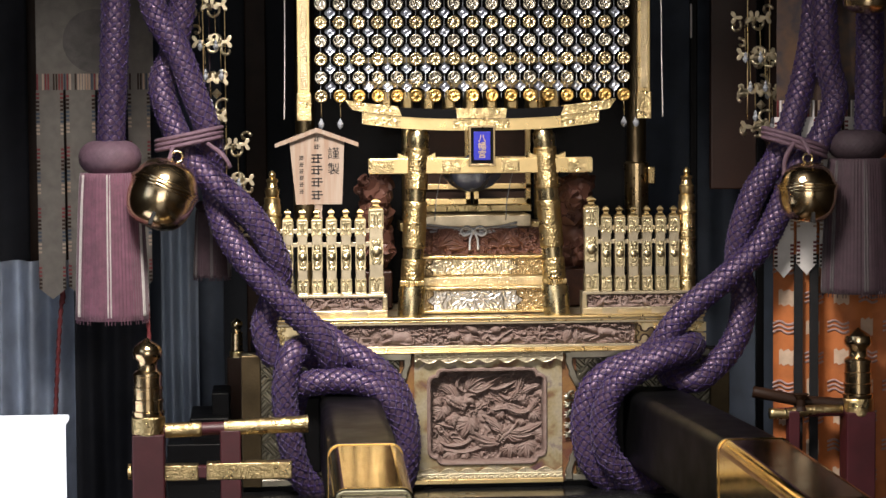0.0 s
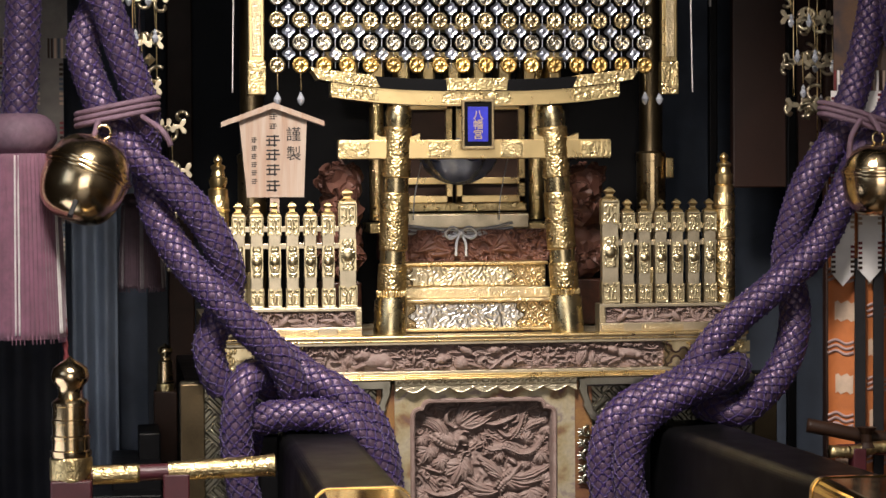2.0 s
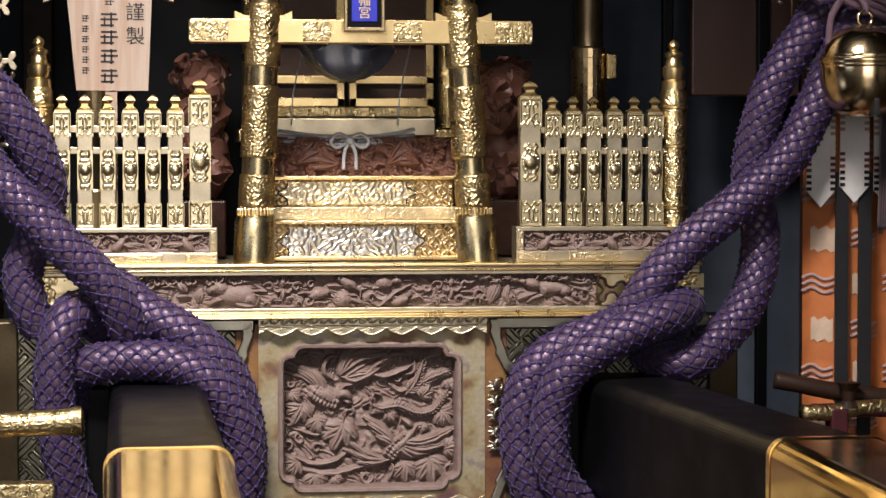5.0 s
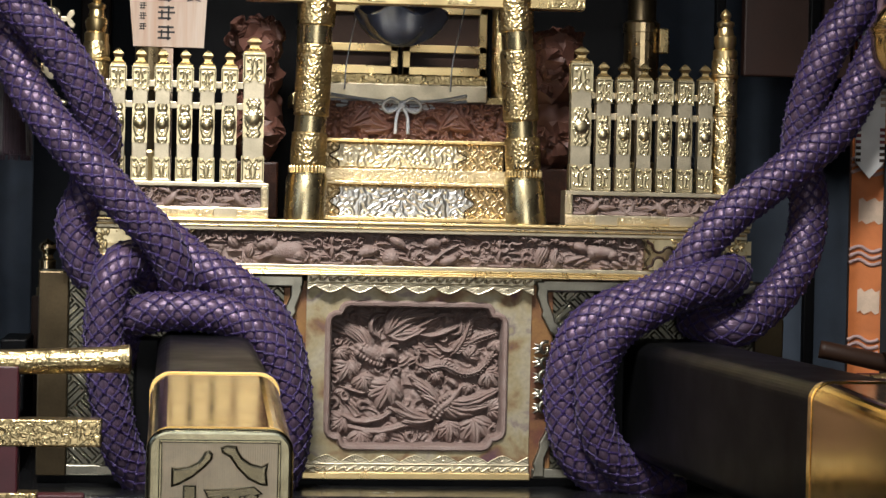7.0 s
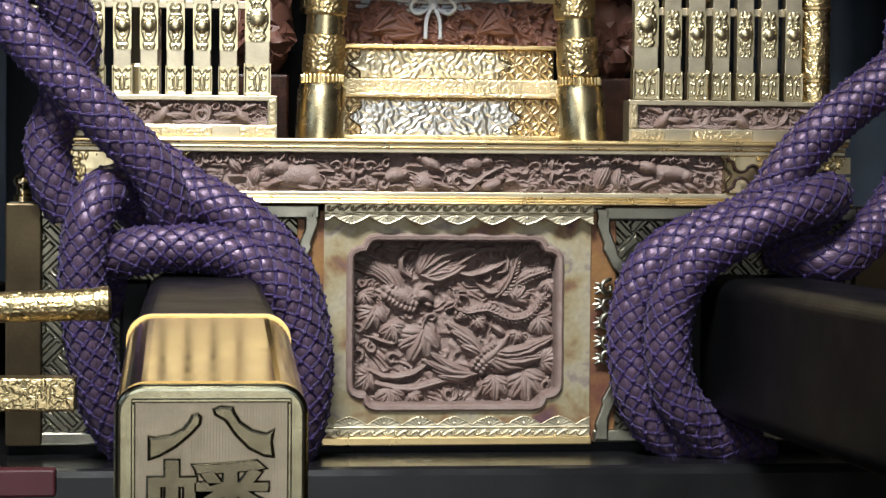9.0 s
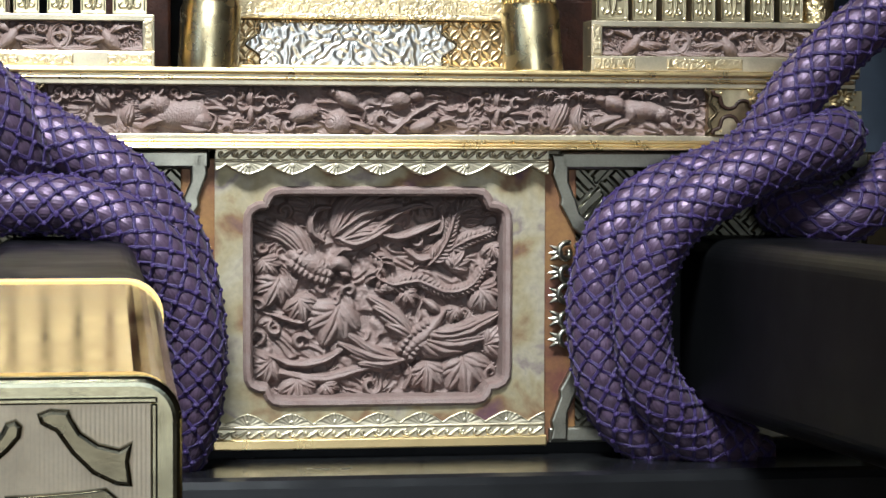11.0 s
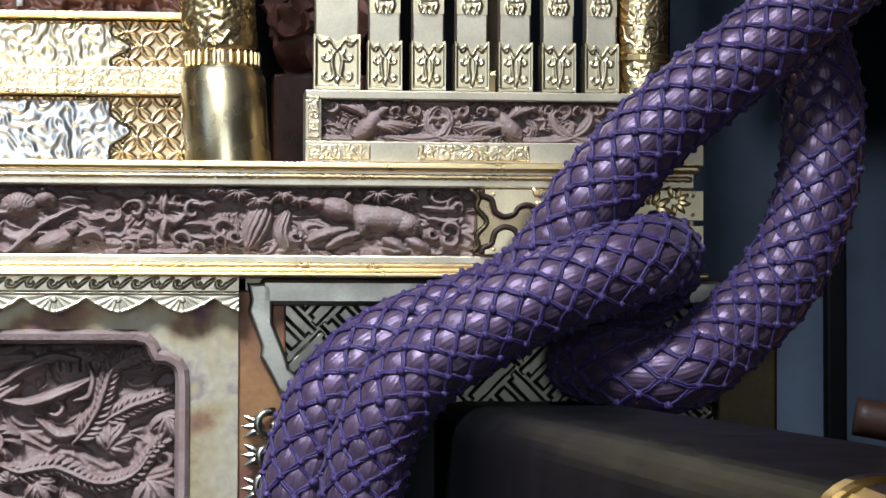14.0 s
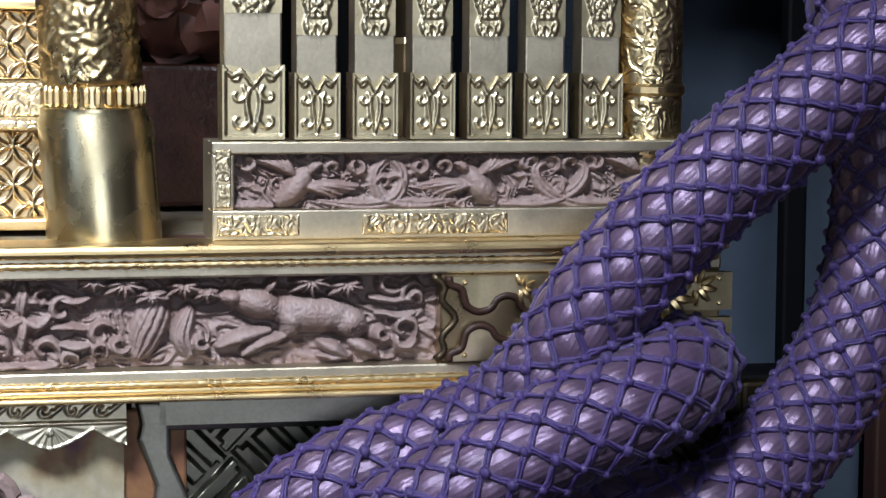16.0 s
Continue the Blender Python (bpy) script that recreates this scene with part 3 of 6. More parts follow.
# flanking panels with a raised key-fret
def fret(sx):
    ins, out = (-0.203, -0.66) if sx < 0 else (0.210, 0.66)
    x0, x1 = min(ins, out), max(ins, out)
    p = part("fret_panel", boxes((x0, x1, 0.012, 0.060, 0.705, 1.060)), FRET, base, "dull silvery brass panel with a raised key-fret")
    def weave(X, Z):
        u, v = (X + Z) * 0.7071 / 0.0160, (Z - X) * 0.7071 / 0.0160
        even = (np.floor(u / 3) + np.floor(v / 3)) % 2 < 1
        cut = np.where(even, v, u)
        end = np.where(even, u, v) / 3
        g = np.minimum(np.abs(cut - np.round(cut)), np.where((np.round(cut) % 3) == 0, 1.0, 3 * np.abs(end - np.round(end)) + 0.0))
        hook = np.where((np.floor(cut) % 3) == 1, 3 * np.abs(end - np.round(end)), 1.0)
        return 0.0055 * np.clip((np.minimum(g, hook) - 0.12) / 0.14, 0, 1)

    grid_part("key_fret", *sheet_relief(x0 + 0.014, x1 - 0.014, 0.722, 1.040, 0.0115, weave, 420, 300), FRET, p, smooth=False)
    part("inner_edge", boxes((*sorted((ins - sx * 0.008, ins + sx * 0.034)), 0.004, 0.05, 0.703, 1.050), bevel=0.002), AMBERSTAIN, p)
    part("panel_edge", boxes((x0 + 0.012, x1, -0.006, 0.014, 1.037, 1.0600), bevel=0.004), SILVER, p, "smooth silvery brass border")
    part("panel_edge", boxes((x0, x1, -0.002, 0.014, 0.703, 0.722), bevel=0.003), SILVER, p)
    part("end_post", boxes((*sorted((out - sx * 0.050, out + sx * 0.003)), -0.010, 0.06, 0.703, 1.059), bevel=0.003), DULLBRASS, p, "smooth dull brass end sheet")
    # cusped borders at the inner corners, above and below
    for zc, s in ((1.0560, 1), (0.7060, -1)):
        inner = [(0.001, 0.0), (0.004, -0.014), (0.002, -0.024), (0.008, -0.040), (0.013, -0.054), (0.012, -0.062), (0.020, -0.076), (0.027, -0.090), (0.038, -0.099)]
        outer = [(0.052, -0.092), (0.046, -0.080), (0.037, -0.072), (0.033, -0.058), (0.028, -0.046), (0.023, -0.034), (0.023, 0.0)]
        bm = slab_mesh([(ins + sx * a, zc + s * b) for a, b in inner + outer], -0.006, 0.012, 0.0030)
        part("cusped_border", bm, SILVER, p, "cusped silvery brass border")
        c = curl(ins + sx * 0.054, zc - s * 0.102, 0.016, 5.2, math.pi / 2, -s * sx)
        wire("border_scroll", [(a, -0.004 - 0.003 * math.sin(q * 0.4), b) for q, (a, b) in enumerate(c)], 0.0055, SILVER, p, n=8, step=0.004)
    # a chain of scrolls and beads between them
    for z, r, hand in ((0.936, 0.013, 1), (0.912, 0.011, -1), (0.884, 0.014, 1), (0.856, 0.011, -1), (0.830, 0.012, 1)):
        c = curl(ins + sx * 0.020, z, r, 6.5, 1.2 if hand > 0 else -1.2, hand)
        wire("curled_bracket", [(a, -0.004 - 0.004 * math.sin(q * 0.5), b) for q, (a, b) in enumerate(c)], 0.0036, GOLD if sx < 0 else SILVER, base, n=7, step=0.004)
        for b in (-0.7, 0.0, 0.7):
            bm = lathe([(0.0005, 0.0), (0.0036, 0.006), (0.0030, 0.012), (0.0004, 0.019)], (ins + sx * 0.016, -0.006, z), 8, pose(0, 0, 0, 0, -sx * (90 + 40 * b), 0))
            part("pointed_leaf", bm, GOLD if sx < 0 else SILVER, base, smooth=True)
    for k in range(9):
        bm = lathe([(0.0005, -0.006), (0.0045, -0.003), (0.0058, 0.0), (0.0045, 0.003), (0.0005, 0.006)], (ins + sx * (0.034 + 0.004 * math.sin(k * 1.3)), -0.006, 0.945 - 0.0165 * k), 10)
        part("bead", bm, SILVER, base, smooth=True)


fret(-1)
fret(1)


# long carved frieze with animals, clouds and leaves
def frieze_strokes():
    """An ox, mice at a drum and a boar, between knots of cloud and under leaves."""
    zc, s = 1.1065, []

    def carve(cx, unit, items):
        for pts, r, h, ribs in items:
            s.append(([(cx + unit * a, zc + unit * b) for a, b in pts], unit * r, h, ribs))

    def knot(cx):
        for d in (-1, 1):
            for a, b, r, turn, a0 in ((24, 9, 10, 5.5, 0.3), (13, -16, 9, 5.5, -0.6), (12, 17, 6, 5.0, 0.9), (27, -22, 6, 5.0, 0.0)):
                c = [(d * x, y) for x, y in curl(a, b, r, turn, a0)]
                carve(cx, 0.001, [(c, 3.6, 0.0125, 1)])
            carve(cx, 0.001, [([(0, 4), (d * 9, 0), (d * 16, 6)], 4.2, 0.0135, 1), ([(0, -25), (d * 12, -26), (d * 22, -24)], 3.4, 0.012, 1)])
        carve(cx, 0.001, [([(0, 8), (0, 17), (0, 25)], 6.0, 0.0145, 3), ([(0, -12), (0, -4), (0, 5)], 5.0, 0.014, 2)])

    # the resting ox
    carve(-0.236, 0.00038, [
        ([(-60, -18), (-20, -12), (40, -14), (70, -20)], 50, 0.0165, 0), ([(40, -40), (62, -30), (80, -46)], 30, 0.0175, 0),
        ([(-52, 2), (-78, 22), (-92, 10)], 36, 0.0175, 0), ([(-92, 18), (-112, 14), (-124, 4)], 20, 0.0165, 0),
        ([(-76, 44), (-62, 58), (-58, 76)], 8, 0.0165, 0), ([(-100, 42), (-112, 52)], 9, 0.0155, 0),
        ([(-60, -30), (-92, -38), (-124, -56)], 15, 0.0150, 0), ([(0, -50), (34, -62), (76, -62)], 14, 0.0170, 0),
        ([(84, -8), (104, -22), (96, -52), (80, -68)], 7, 0.0140, 0), ([(-170, -36), (-168, -14), (-162, 6)], 24, 0.0130, 4),
        ([(-230, 10), (-250, 30), (-262, 52)], 22, 0.0130, 3)])
    # mice with a drum and a ribbon
    carve(-0.054, 0.00038, [
        ([(-8, -36), (12, -34), (30, -30)], 40, 0.0175, 0), ([(46, -34), (80, -46), (112, -58)], 13, 0.0165, 0),
        ([(0, 60), (30, 42), (66, 20)], 27, 0.0180, 0), ([(-4, 62), (-18, 58)], 15, 0.0175, 0), ([(70, 20), (92, 0), (90, -28)], 6, 0.0150, 0),
        ([(-130, -20), (-104, -8), (-72, -6)], 30, 0.0170, 0), ([(-72, 2), (-52, -4)], 16, 0.0165, 0)])
    carve(0.047, 0.00038, [
        ([(-88, 34), (-62, 40), (-38, 34)], 33, 0.0175, 0), ([(-24, 46), (-4, 50), (10, 44)], 19, 0.0180, 0), ([(-16, 66), (-10, 72)], 9, 0.0175, 0),
        ([(-18, -52), (14, -44), (44, -32)], 27, 0.0170, 0), ([(44, -22), (58, -14)], 15, 0.0175, 0),
        ([(-126, -50), (-86, -66), (-26, -16), (22, 14), (58, 30)], 9, 0.0150, 2), ([(60, -36), (96, -22), (120, -40)], 12, 0.0140, 2)])
    # the running boar under maple leaves, a rock before it and curled cloud behind
    def hew(pts, r, h, ribs=0):
        s.append(([(0.259 + (a - 372) * 0.000352, 1.219 - (b - 250) * 0.000356) for a, b in pts], r * 0.000352, h, ribs))

    hew([(470, 540), (530, 553), (590, 558), (630, 568)], 36, 0.0165)
    hew([(596, 562), (622, 572), (634, 588)], 31, 0.0172)
    hew([(500, 545), (512, 566), (506, 584)], 26, 0.0174)
    hew([(486, 545), (450, 532), (412, 524)], 31, 0.0190)
    hew([(418, 524), (398, 519), (386, 518)], 17, 0.0180)
    hew([(466, 512), (476, 500), (486, 490)], 9, 0.0185)
    for a, b, c, d in ((470, 582, 380, 610), (500, 594, 425, 622), (620, 604, 668, 630), (565, 604, 612, 630)):
        hew([(a, b), ((a + c) / 2 - 6, (b + d) / 2 - 3), (c, d)], 15, 0.0160)
    for a, b, r in ((545, 492, 44), (610, 500, 40), (214, 492, 46), (262, 512, 34), (160, 488, 30), (318, 498, 38), (358, 510, 30)):
        for k in range(7):
            q = math.pi * (k - 0.2) / 6.2
            l = r * (0.75 + 0.25 * (k % 2))
            hew([(a, b), (a + l * 0.5 * math.cos(q), b + l * 0.42 * math.sin(q)), (a + l * math.cos(q), b + l * 0.75 * math.sin(q))], 7, 0.0185, 1)
    hew([(276, 520), (262, 560), (240, 618)], 34, 0.0150, 5)
    hew([(330, 545), (318, 585), (330, 622)], 24, 0.0135, 4)
    for a, b, r, hand in ((690, 498, 24, 1), (716, 584, 26, -1), (676, 590, 15, 1), (736, 530, 14, -1), (205, 600, 18, 1), (170, 612, 16, -1), (350, 600, 16, 1)):
        hew(curl(a, b, r, 5.8, 0.6, hand), 9, 0.0150, 1)
    for a, b, l in ((655, 528, 80), (668, 556, 70), (100, 520, 60), (100, 600, 60), (560, 628, 60)):
        hew([(a, b), (a + l / 2, b + 4), (a + l, b)], 9, 0.0140, 1)
    # bars of cloud along the rest of the frieze
    for k in range(22):
        x, z = -0.39 + 0.0262 * k, 1.087 + 0.042 * ((k * 7) % 11) / 10
        s.append(([(x, z), (x + 0.011, z + 0.0015), (x + 0.024, z)], 0.0030, 0.0120, 1))
    for x in (-0.155, 0.142):
        knot(x)
    for x in (-0.372, -0.318, -0.282, -0.238, -0.352):
        for k in range(3):
            s.append((curl(x + 0.008 * (k - 1), 1.127 - 0.003 * (k % 2), 0.0055, 5.5, 2.1 * k), 0.0036, 0.0140, 2))
    for x, z, hand in ((0.385, 1.122, 1), (0.380, 1.094, -1), (-0.385, 1.12, -1), (-0.388, 1.096, 1), (0.19, 1.10, 1), (0.098, 1.112, -1), (-0.105, 1.120, 1), (-0.11, 1.09, -1), (0.0, 1.094, 1)):
        s.append((curl(x, z, 0.0085, 6.0, 0.5, hand), 0.0036, 0.0125, 1))
    return s


for q in ((-0.588, 0.588, -0.026, 0.02, 1.136, 1.153), (-0.588, 0.588, -0.026, 0.02, 1.064, 1.079), (-0.588, -0.402, -0.024, 0.02, 1.079, 1.136),
          (0.402, 0.588, -0.024, 0.02, 1.079, 1.136)):
    part("frieze_frame_bar", boxes(q, bevel=0.0015), LATTICE if q[1] - q[0] < 0.5 else PALE, base, "pale brass frame bar round the carved frieze")
part("frieze_back", boxes((-0.402, 0.402, 0.006, 0.02, 1.079, 1.136)), CARVED, base)
part("frieze_top_edge", boxes((-0.592, 0.592, -0.032, 0.02, 1.149, 1.157), bevel=0.003), GOLD, base)
for z in (1.1445, 1.0705):
    grid_part("rope_moulding", *sweep([Vector((-0.585 + 0.003 * k, -0.0265, z)) for k in range(391)], lambda i, a: 0.0024 + 0.0005 * math.sin(a * 2 + i * 2.2), 7), GOLD, base)
bm = boxes((-0.598, 0.598, -0.036, 0.02, 1.0605, 1.0645), (-0.594, 0.594, -0.031, 0.02, 1.0645, 1.0685), bevel=0.0015)
part("lower_moulding", bm, GOLD, base, "bright gold moulding")
fh = strokes_height(frieze_strokes())
grid_part("frieze_carving", *sheet_relief(-0.402, 0.402, 1.079, 1.136, -0.004, lambda X, Z: np.maximum(1.10 * fh(*warped(X, Z, 0.0010, 110)), ground(X * 0.7, Z, 70, 0.001, 0.0065, 4.0)) - chisel(X, Z, 0.0010, 330), 1250, 92), CARVED, base, "carved mauve-brown frieze of animals, clouds and leaves")
for sx in (-1, 1):
    pts = [(sx * 0.396, -0.026, 1.135), (sx * 0.404, -0.027, 1.128), (sx * 0.402, -0.027, 1.119), (sx * 0.411, -0.027, 1.1075),
           (sx * 0.402, -0.027, 1.096), (sx * 0.404, -0.027, 1.087), (sx * 0.396, -0.026, 1.080)]
    wire("frieze_end", pts, 0.0024, DULLBRASS, base, n=8, step=0.004)
    # corner fittings with chased leaves
    for s in (-1, 1):
        edge = [(0.406, 27), (0.407, 22), (0.414, 19), (0.416, 13), (0.418, 8), (0.425, 4.5), (0.433, 6.5), (0.437, 12), (0.444, 14.5), (0.451, 12), (0.454, 6), (0.462, 2.5)]
        outline = [(sx * a, 1.1075 + s * b * 0.001) for a, b in edge] + [(sx * 0.594, 1.1075 + s * 0.0025), (sx * 0.594, 1.1075 + s * 0.027)]
        bm = bmesh.new()
        lo = [bm.verts.new((a, -0.0305, b)) for a, b in outline]
        hi = [bm.verts.new((a, -0.0225, b)) for a, b in outline]
        bm.faces.new(lo)
        for q in range(len(lo)):
            bm.faces.new((lo[q], hi[q], hi[(q + 1) % len(lo)], lo[(q + 1) % len(lo)]))
        bmesh.ops.recalc_face_normals(bm, faces=bm.faces)
        f = part("corner_fitting", bm, SLEEVE, base, "brass corner plate with a cloud-shaped edge")
        wire("plate_edge", [(sx * a, -0.030, 1.1075 + s * b * 0.001) for a, b in edge], 0.0026, DARKWOOD, f, n=6, step=0.002)
        for a, b in ((0.416, 23), (0.470, 23), (0.53, 23), (0.585, 23), (0.585, 7)):
            bm = bmesh.new()
            bmesh.ops.create_icosphere(bm, subdivisions=1, radius=0.0018, matrix=Matrix.Translation((sx * a, -0.031, 1.1075 + s * b * 0.001)))
            part("pin", bm, GOLD, f, smooth=True)
        for cx, cz, size in ((0.452, 0.019, 0.0045), (0.548, 0.012, 0.0085), (0.568, 0.018, 0.0065)):
            for k in range(6):
                a = -1.5 + k * 0.66
                c = Vector((sx * (cx + size * 1.5 * math.cos(a)), -0.0318, 1.1075 + s * (cz + size * 1.2 * math.sin(a))))
                bm = bmesh.new()
                bmesh.ops.create_icosphere(bm, subdivisions=1, radius=size, matrix=Matrix.Translation(c) @ Matrix.Rotation(-a * s * sx, 4, "Y") @ Matrix.Diagonal((1, 0.35, 0.42, 1)))
                part("leaf", bm, GOLD, f, smooth=True)

# black stand under the base
stand_ob = thing("stand", (0, 0.3, 0.0), "black lacquered stand under the portable shrine", "stand")
part("top", boxes((-0.95, 0.95, -0.16, 1.3, 0.60, 0.688), bevel=0.012), STANDTOP, stand_ob)
for x in (-0.85, 0.85):
    for y in (-0.08, 1.2):
        part("leg", boxes((x - 0.06, x + 0.06, y - 0.06, y + 0.06, 0.0, 0.60), bevel=0.006), LACQUER, stand_ob)
part("runner", boxes((-0.66, 0.66, 0.02, 1.2, 0.688, 0.706)), LACQUER, stand_ob)


# ---- carrying poles ----
def beam(x0, x1, y0, y1, z0, z1, drop, bevel):
    """A beam along y with rounded long edges, whose front end at y0 hangs lower by drop."""
    bm = boxes((x0, x1, y0, y1, z0, z1))
    bmesh.ops.bevel(bm, geom=[e for e in bm.edges if abs(e.verts[0].co.y - e.verts[1].co.y) > 0.001], offset=bevel, segments=8, affect="EDGES", profile=0.5)
    for v in bm.verts:
        if v.co.y < (y0 + y1) / 2:
            v.co.z -= drop
    return bm


def carrying_pole(x0, x1, joint, end, splay, label):
    z0, z1 = 0.752, 0.960
    p = thing("carrying_pole", ((x0 + x1) / 2, -0.5, z0), label, "carrying pole", "carrying poles")
    part("body", beam(x0, x1, joint, 1.5, z0, z1, 0.006, 0.026), LACQUER, p)
    # added black block that stands in for the shade between rope and pole
    part("shade_block", boxes((x0 - 0.042, x0 + 0.004, -0.030, 0.012, z0 - 0.01, z1 - 0.012), bevel=0.006), LACQUER, p, "black block in place of the shade beside the pole")
    cap = part("gold_cap", beam(x0 - 0.003, x1 + 0.003, end, joint + 0.006, z0 - 0.004, z1 - 0.002, 0.034, 0.028), CAP, p, "polished gold cap with raised characters on its end")
    part("cap_edge", beam(x0 - 0.0045, x1 + 0.0045, joint - 0.002, joint + 0.010, z0 - 0.0055, z1 - 0.0005, 0.0, 0.028), CAP, cap)
    c, zt = (x0 + x1) / 2, z1 - 0.038
    xa, xb = x0 - 0.004, x1 + 0.004
    rim = part("end_rim", beam(xa, xb, end - 0.010, end + 0.004, z0 - 0.040, zt, 0.0, 0.026), OLIVE, cap, "olive brass rim")
    m = rim.modifiers.new("edge", "BEVEL")
    m.width, m.segments, m.limit_method, m.angle_limit = 0.006, 4, "ANGLE", radians(60)
    pa, pb, pt = xa + 0.019, xb - 0.019, zt - 0.016
    grid_part("end_plate", *sheet_relief(pa, pb, z0 - 0.022, pt, end - 0.0112, lambda X, Z: 0.00009 * np.cos(X * 2 * math.pi / 0.0027), 460, 2), RIBBED, cap, "finely ribbed beige plate", smooth=False)
    for q in ((pa - 0.004, pa, z0 - 0.022, pt), (pb, pb + 0.004, z0 - 0.022, pt), (pa - 0.004, pb + 0.004, pt, pt + 0.004)):
        part("plate_edge", boxes((q[0], q[1], end - 0.0135, end - 0.009, q[2], q[3]), bevel=0.0012), OLIVE, cap)
    # the upper character: two flared strokes with round heads
    zc = pt - 0.004
    left = [(-0.008, -0.004), (-0.012, 0.0), (-0.018, -0.002), (-0.021, -0.008), (-0.026, -0.014), (-0.036, -0.019), (-0.049, -0.021), (-0.056, -0.020), (-0.056, -0.043), (-0.046, -0.040),
            (-0.030, -0.031), (-0.016, -0.019), (-0.009, -0.011)]
    right = [(0.000, 0.003), (0.008, 0.006), (0.019, 0.005), (0.021, 0.000), (0.026, -0.008), (0.036, -0.015), (0.048, -0.018), (0.056, -0.014), (0.054, -0.026), (0.056, -0.041), (0.046, -0.040),
             (0.032, -0.033), (0.020, -0.021), (0.011, -0.008), (0.002, -0.003)]
    for stroke in (left, right):
        part("character_stroke", slab_mesh([(c + a, zc - 0.004 + b) for a, b in stroke], end - 0.0190, end - 0.010, 0.0030), BRONZE, cap)
    # the lower character
    fc = bpy.data.curves.new("character", "FONT")
    fc.body, fc.size, fc.extrude, fc.bevel_depth, fc.offset = "幡", 0.1, 0.0038, 0.0018, 0.0016
    fc.bevel_resolution = 2
    ob = new("character", fc)
    me = bpy.data.meshes.new_from_object(ob.evaluated_get(bpy.context.evaluated_depsgraph_get()))
    bpy.data.objects.remove(ob)
    lo = [min(v.co[i] for v in me.vertices) for i in (0, 1)]
    hi = [max(v.co[i] for v in me.vertices) for i in (0, 1)]
    ztop, zlow = zc - 0.045, zc - 0.123
    me.transform(pose(c, end - 0.0125, (ztop + zlow) / 2, 90, 0, 0) @ Matrix.Diagonal((0.114 / (hi[0] - lo[0]), (ztop - zlow) / (hi[1] - lo[1]), 1, 1))
                 @ Matrix.Translation((-(lo[0] + hi[0]) / 2, -(lo[1] + hi[1]) / 2, 0)))
    me.materials.append(BRONZE)
    o = new("character", me)
    o.parent = cap
    # the pole may stand a little askew
    lean = Matrix(((1, -splay, 0, -0.15 * splay), (0, 1, 0, 0), (0, 0, 1, 0), (0, 0, 0, 1)))
    for ob in p.children_recursive:
        ob.data.transform(lean)


carrying_pole(-0.455, -0.292, -0.98, -1.36, 0.0, "black lacquered carrying pole with gold cap, tied with purple rope")
carrying_pole(0.377, 0.540, -1.00, -1.60, 0.07, "black lacquered carrying pole with gold cap, tied with purple rope")

# ---- ropes ----
RIGHT_FRONT = [
    (0.885, -0.110, 2.283), (0.890, -0.110, 2.090), (0.896, -0.110, 1.969), (0.907, -0.105, 1.834),
    (0.930, -0.100, 1.736), (0.897, -0.095, 1.638), (0.832, -0.095, 1.542), (0.778, -0.095, 1.432),
    (0.726, -0.095, 1.338), (0.641, -0.092, 1.262), (0.549, -0.088, 1.188), (0.492, -0.080, 1.126),
    (0.464, -0.072, 1.080), (0.430, -0.060, 1.046), (0.380, -0.052, 1.026), (0.326, -0.050, 1.004),
    (0.282, -0.050, 0.965), (0.259, -0.050, 0.905), (0.256, -0.050, 0.850), (0.266, -0.050, 0.788),
    (0.295, -0.045, 0.735), (0.365, -0.030, 0.695), (0.480, -0.020, 0.675),
]
RIGHT_BACK = [
    (0.864, -0.030, 2.287), (0.875, -0.030, 2.090), (0.885, -0.030, 1.971), (0.863, -0.035, 1.820),
    (0.832, -0.045, 1.698), (0.787, -0.050, 1.582), (0.726, -0.045, 1.490), (0.692, -0.035, 1.392),
    (0.682, -0.020, 1.300), (0.698, -0.028, 1.212), (0.687, -0.040, 1.126), (0.652, -0.048, 1.056),
    (0.600, -0.066, 1.008), (0.560, -0.078, 0.984), (0.520, -0.060, 0.985), (0.490, -0.010, 0.995),
]
RIGHT_LOOP = [
    (0.520, 0.000, 1.030), (0.550, -0.020, 1.058), (0.552, -0.062, 1.077), (0.535, -0.098, 1.076),
    (0.498, -0.118, 1.064), (0.436, -0.122, 1.040), (0.388, -0.118, 1.013), (0.347, -0.110, 0.985),
    (0.318, -0.105, 0.946), (0.303, -0.100, 0.895), (0.302, -0.100, 0.838), (0.314, -0.095, 0.790),
    (0.335, -0.090, 0.757), (0.379, -0.070, 0.718), (0.446, -0.050, 0.698),
]
LEFT_FRONT = [
    (-0.800, -0.055, 2.285), (-0.800, -0.055, 2.090), (-0.807, -0.050, 1.975), (-0.831, -0.045, 1.872),
    (-0.861, -0.060, 1.784), (-0.834, -0.080, 1.681), (-0.776, -0.100, 1.576), (-0.695, -0.110, 1.503),
    (-0.628, -0.105, 1.435), (-0.581, -0.092, 1.362), (-0.558, -0.065, 1.290), (-0.574, -0.040, 1.215),
    (-0.600, -0.032, 1.150), (-0.592, -0.030, 1.090), (-0.566, -0.020, 1.045),
]
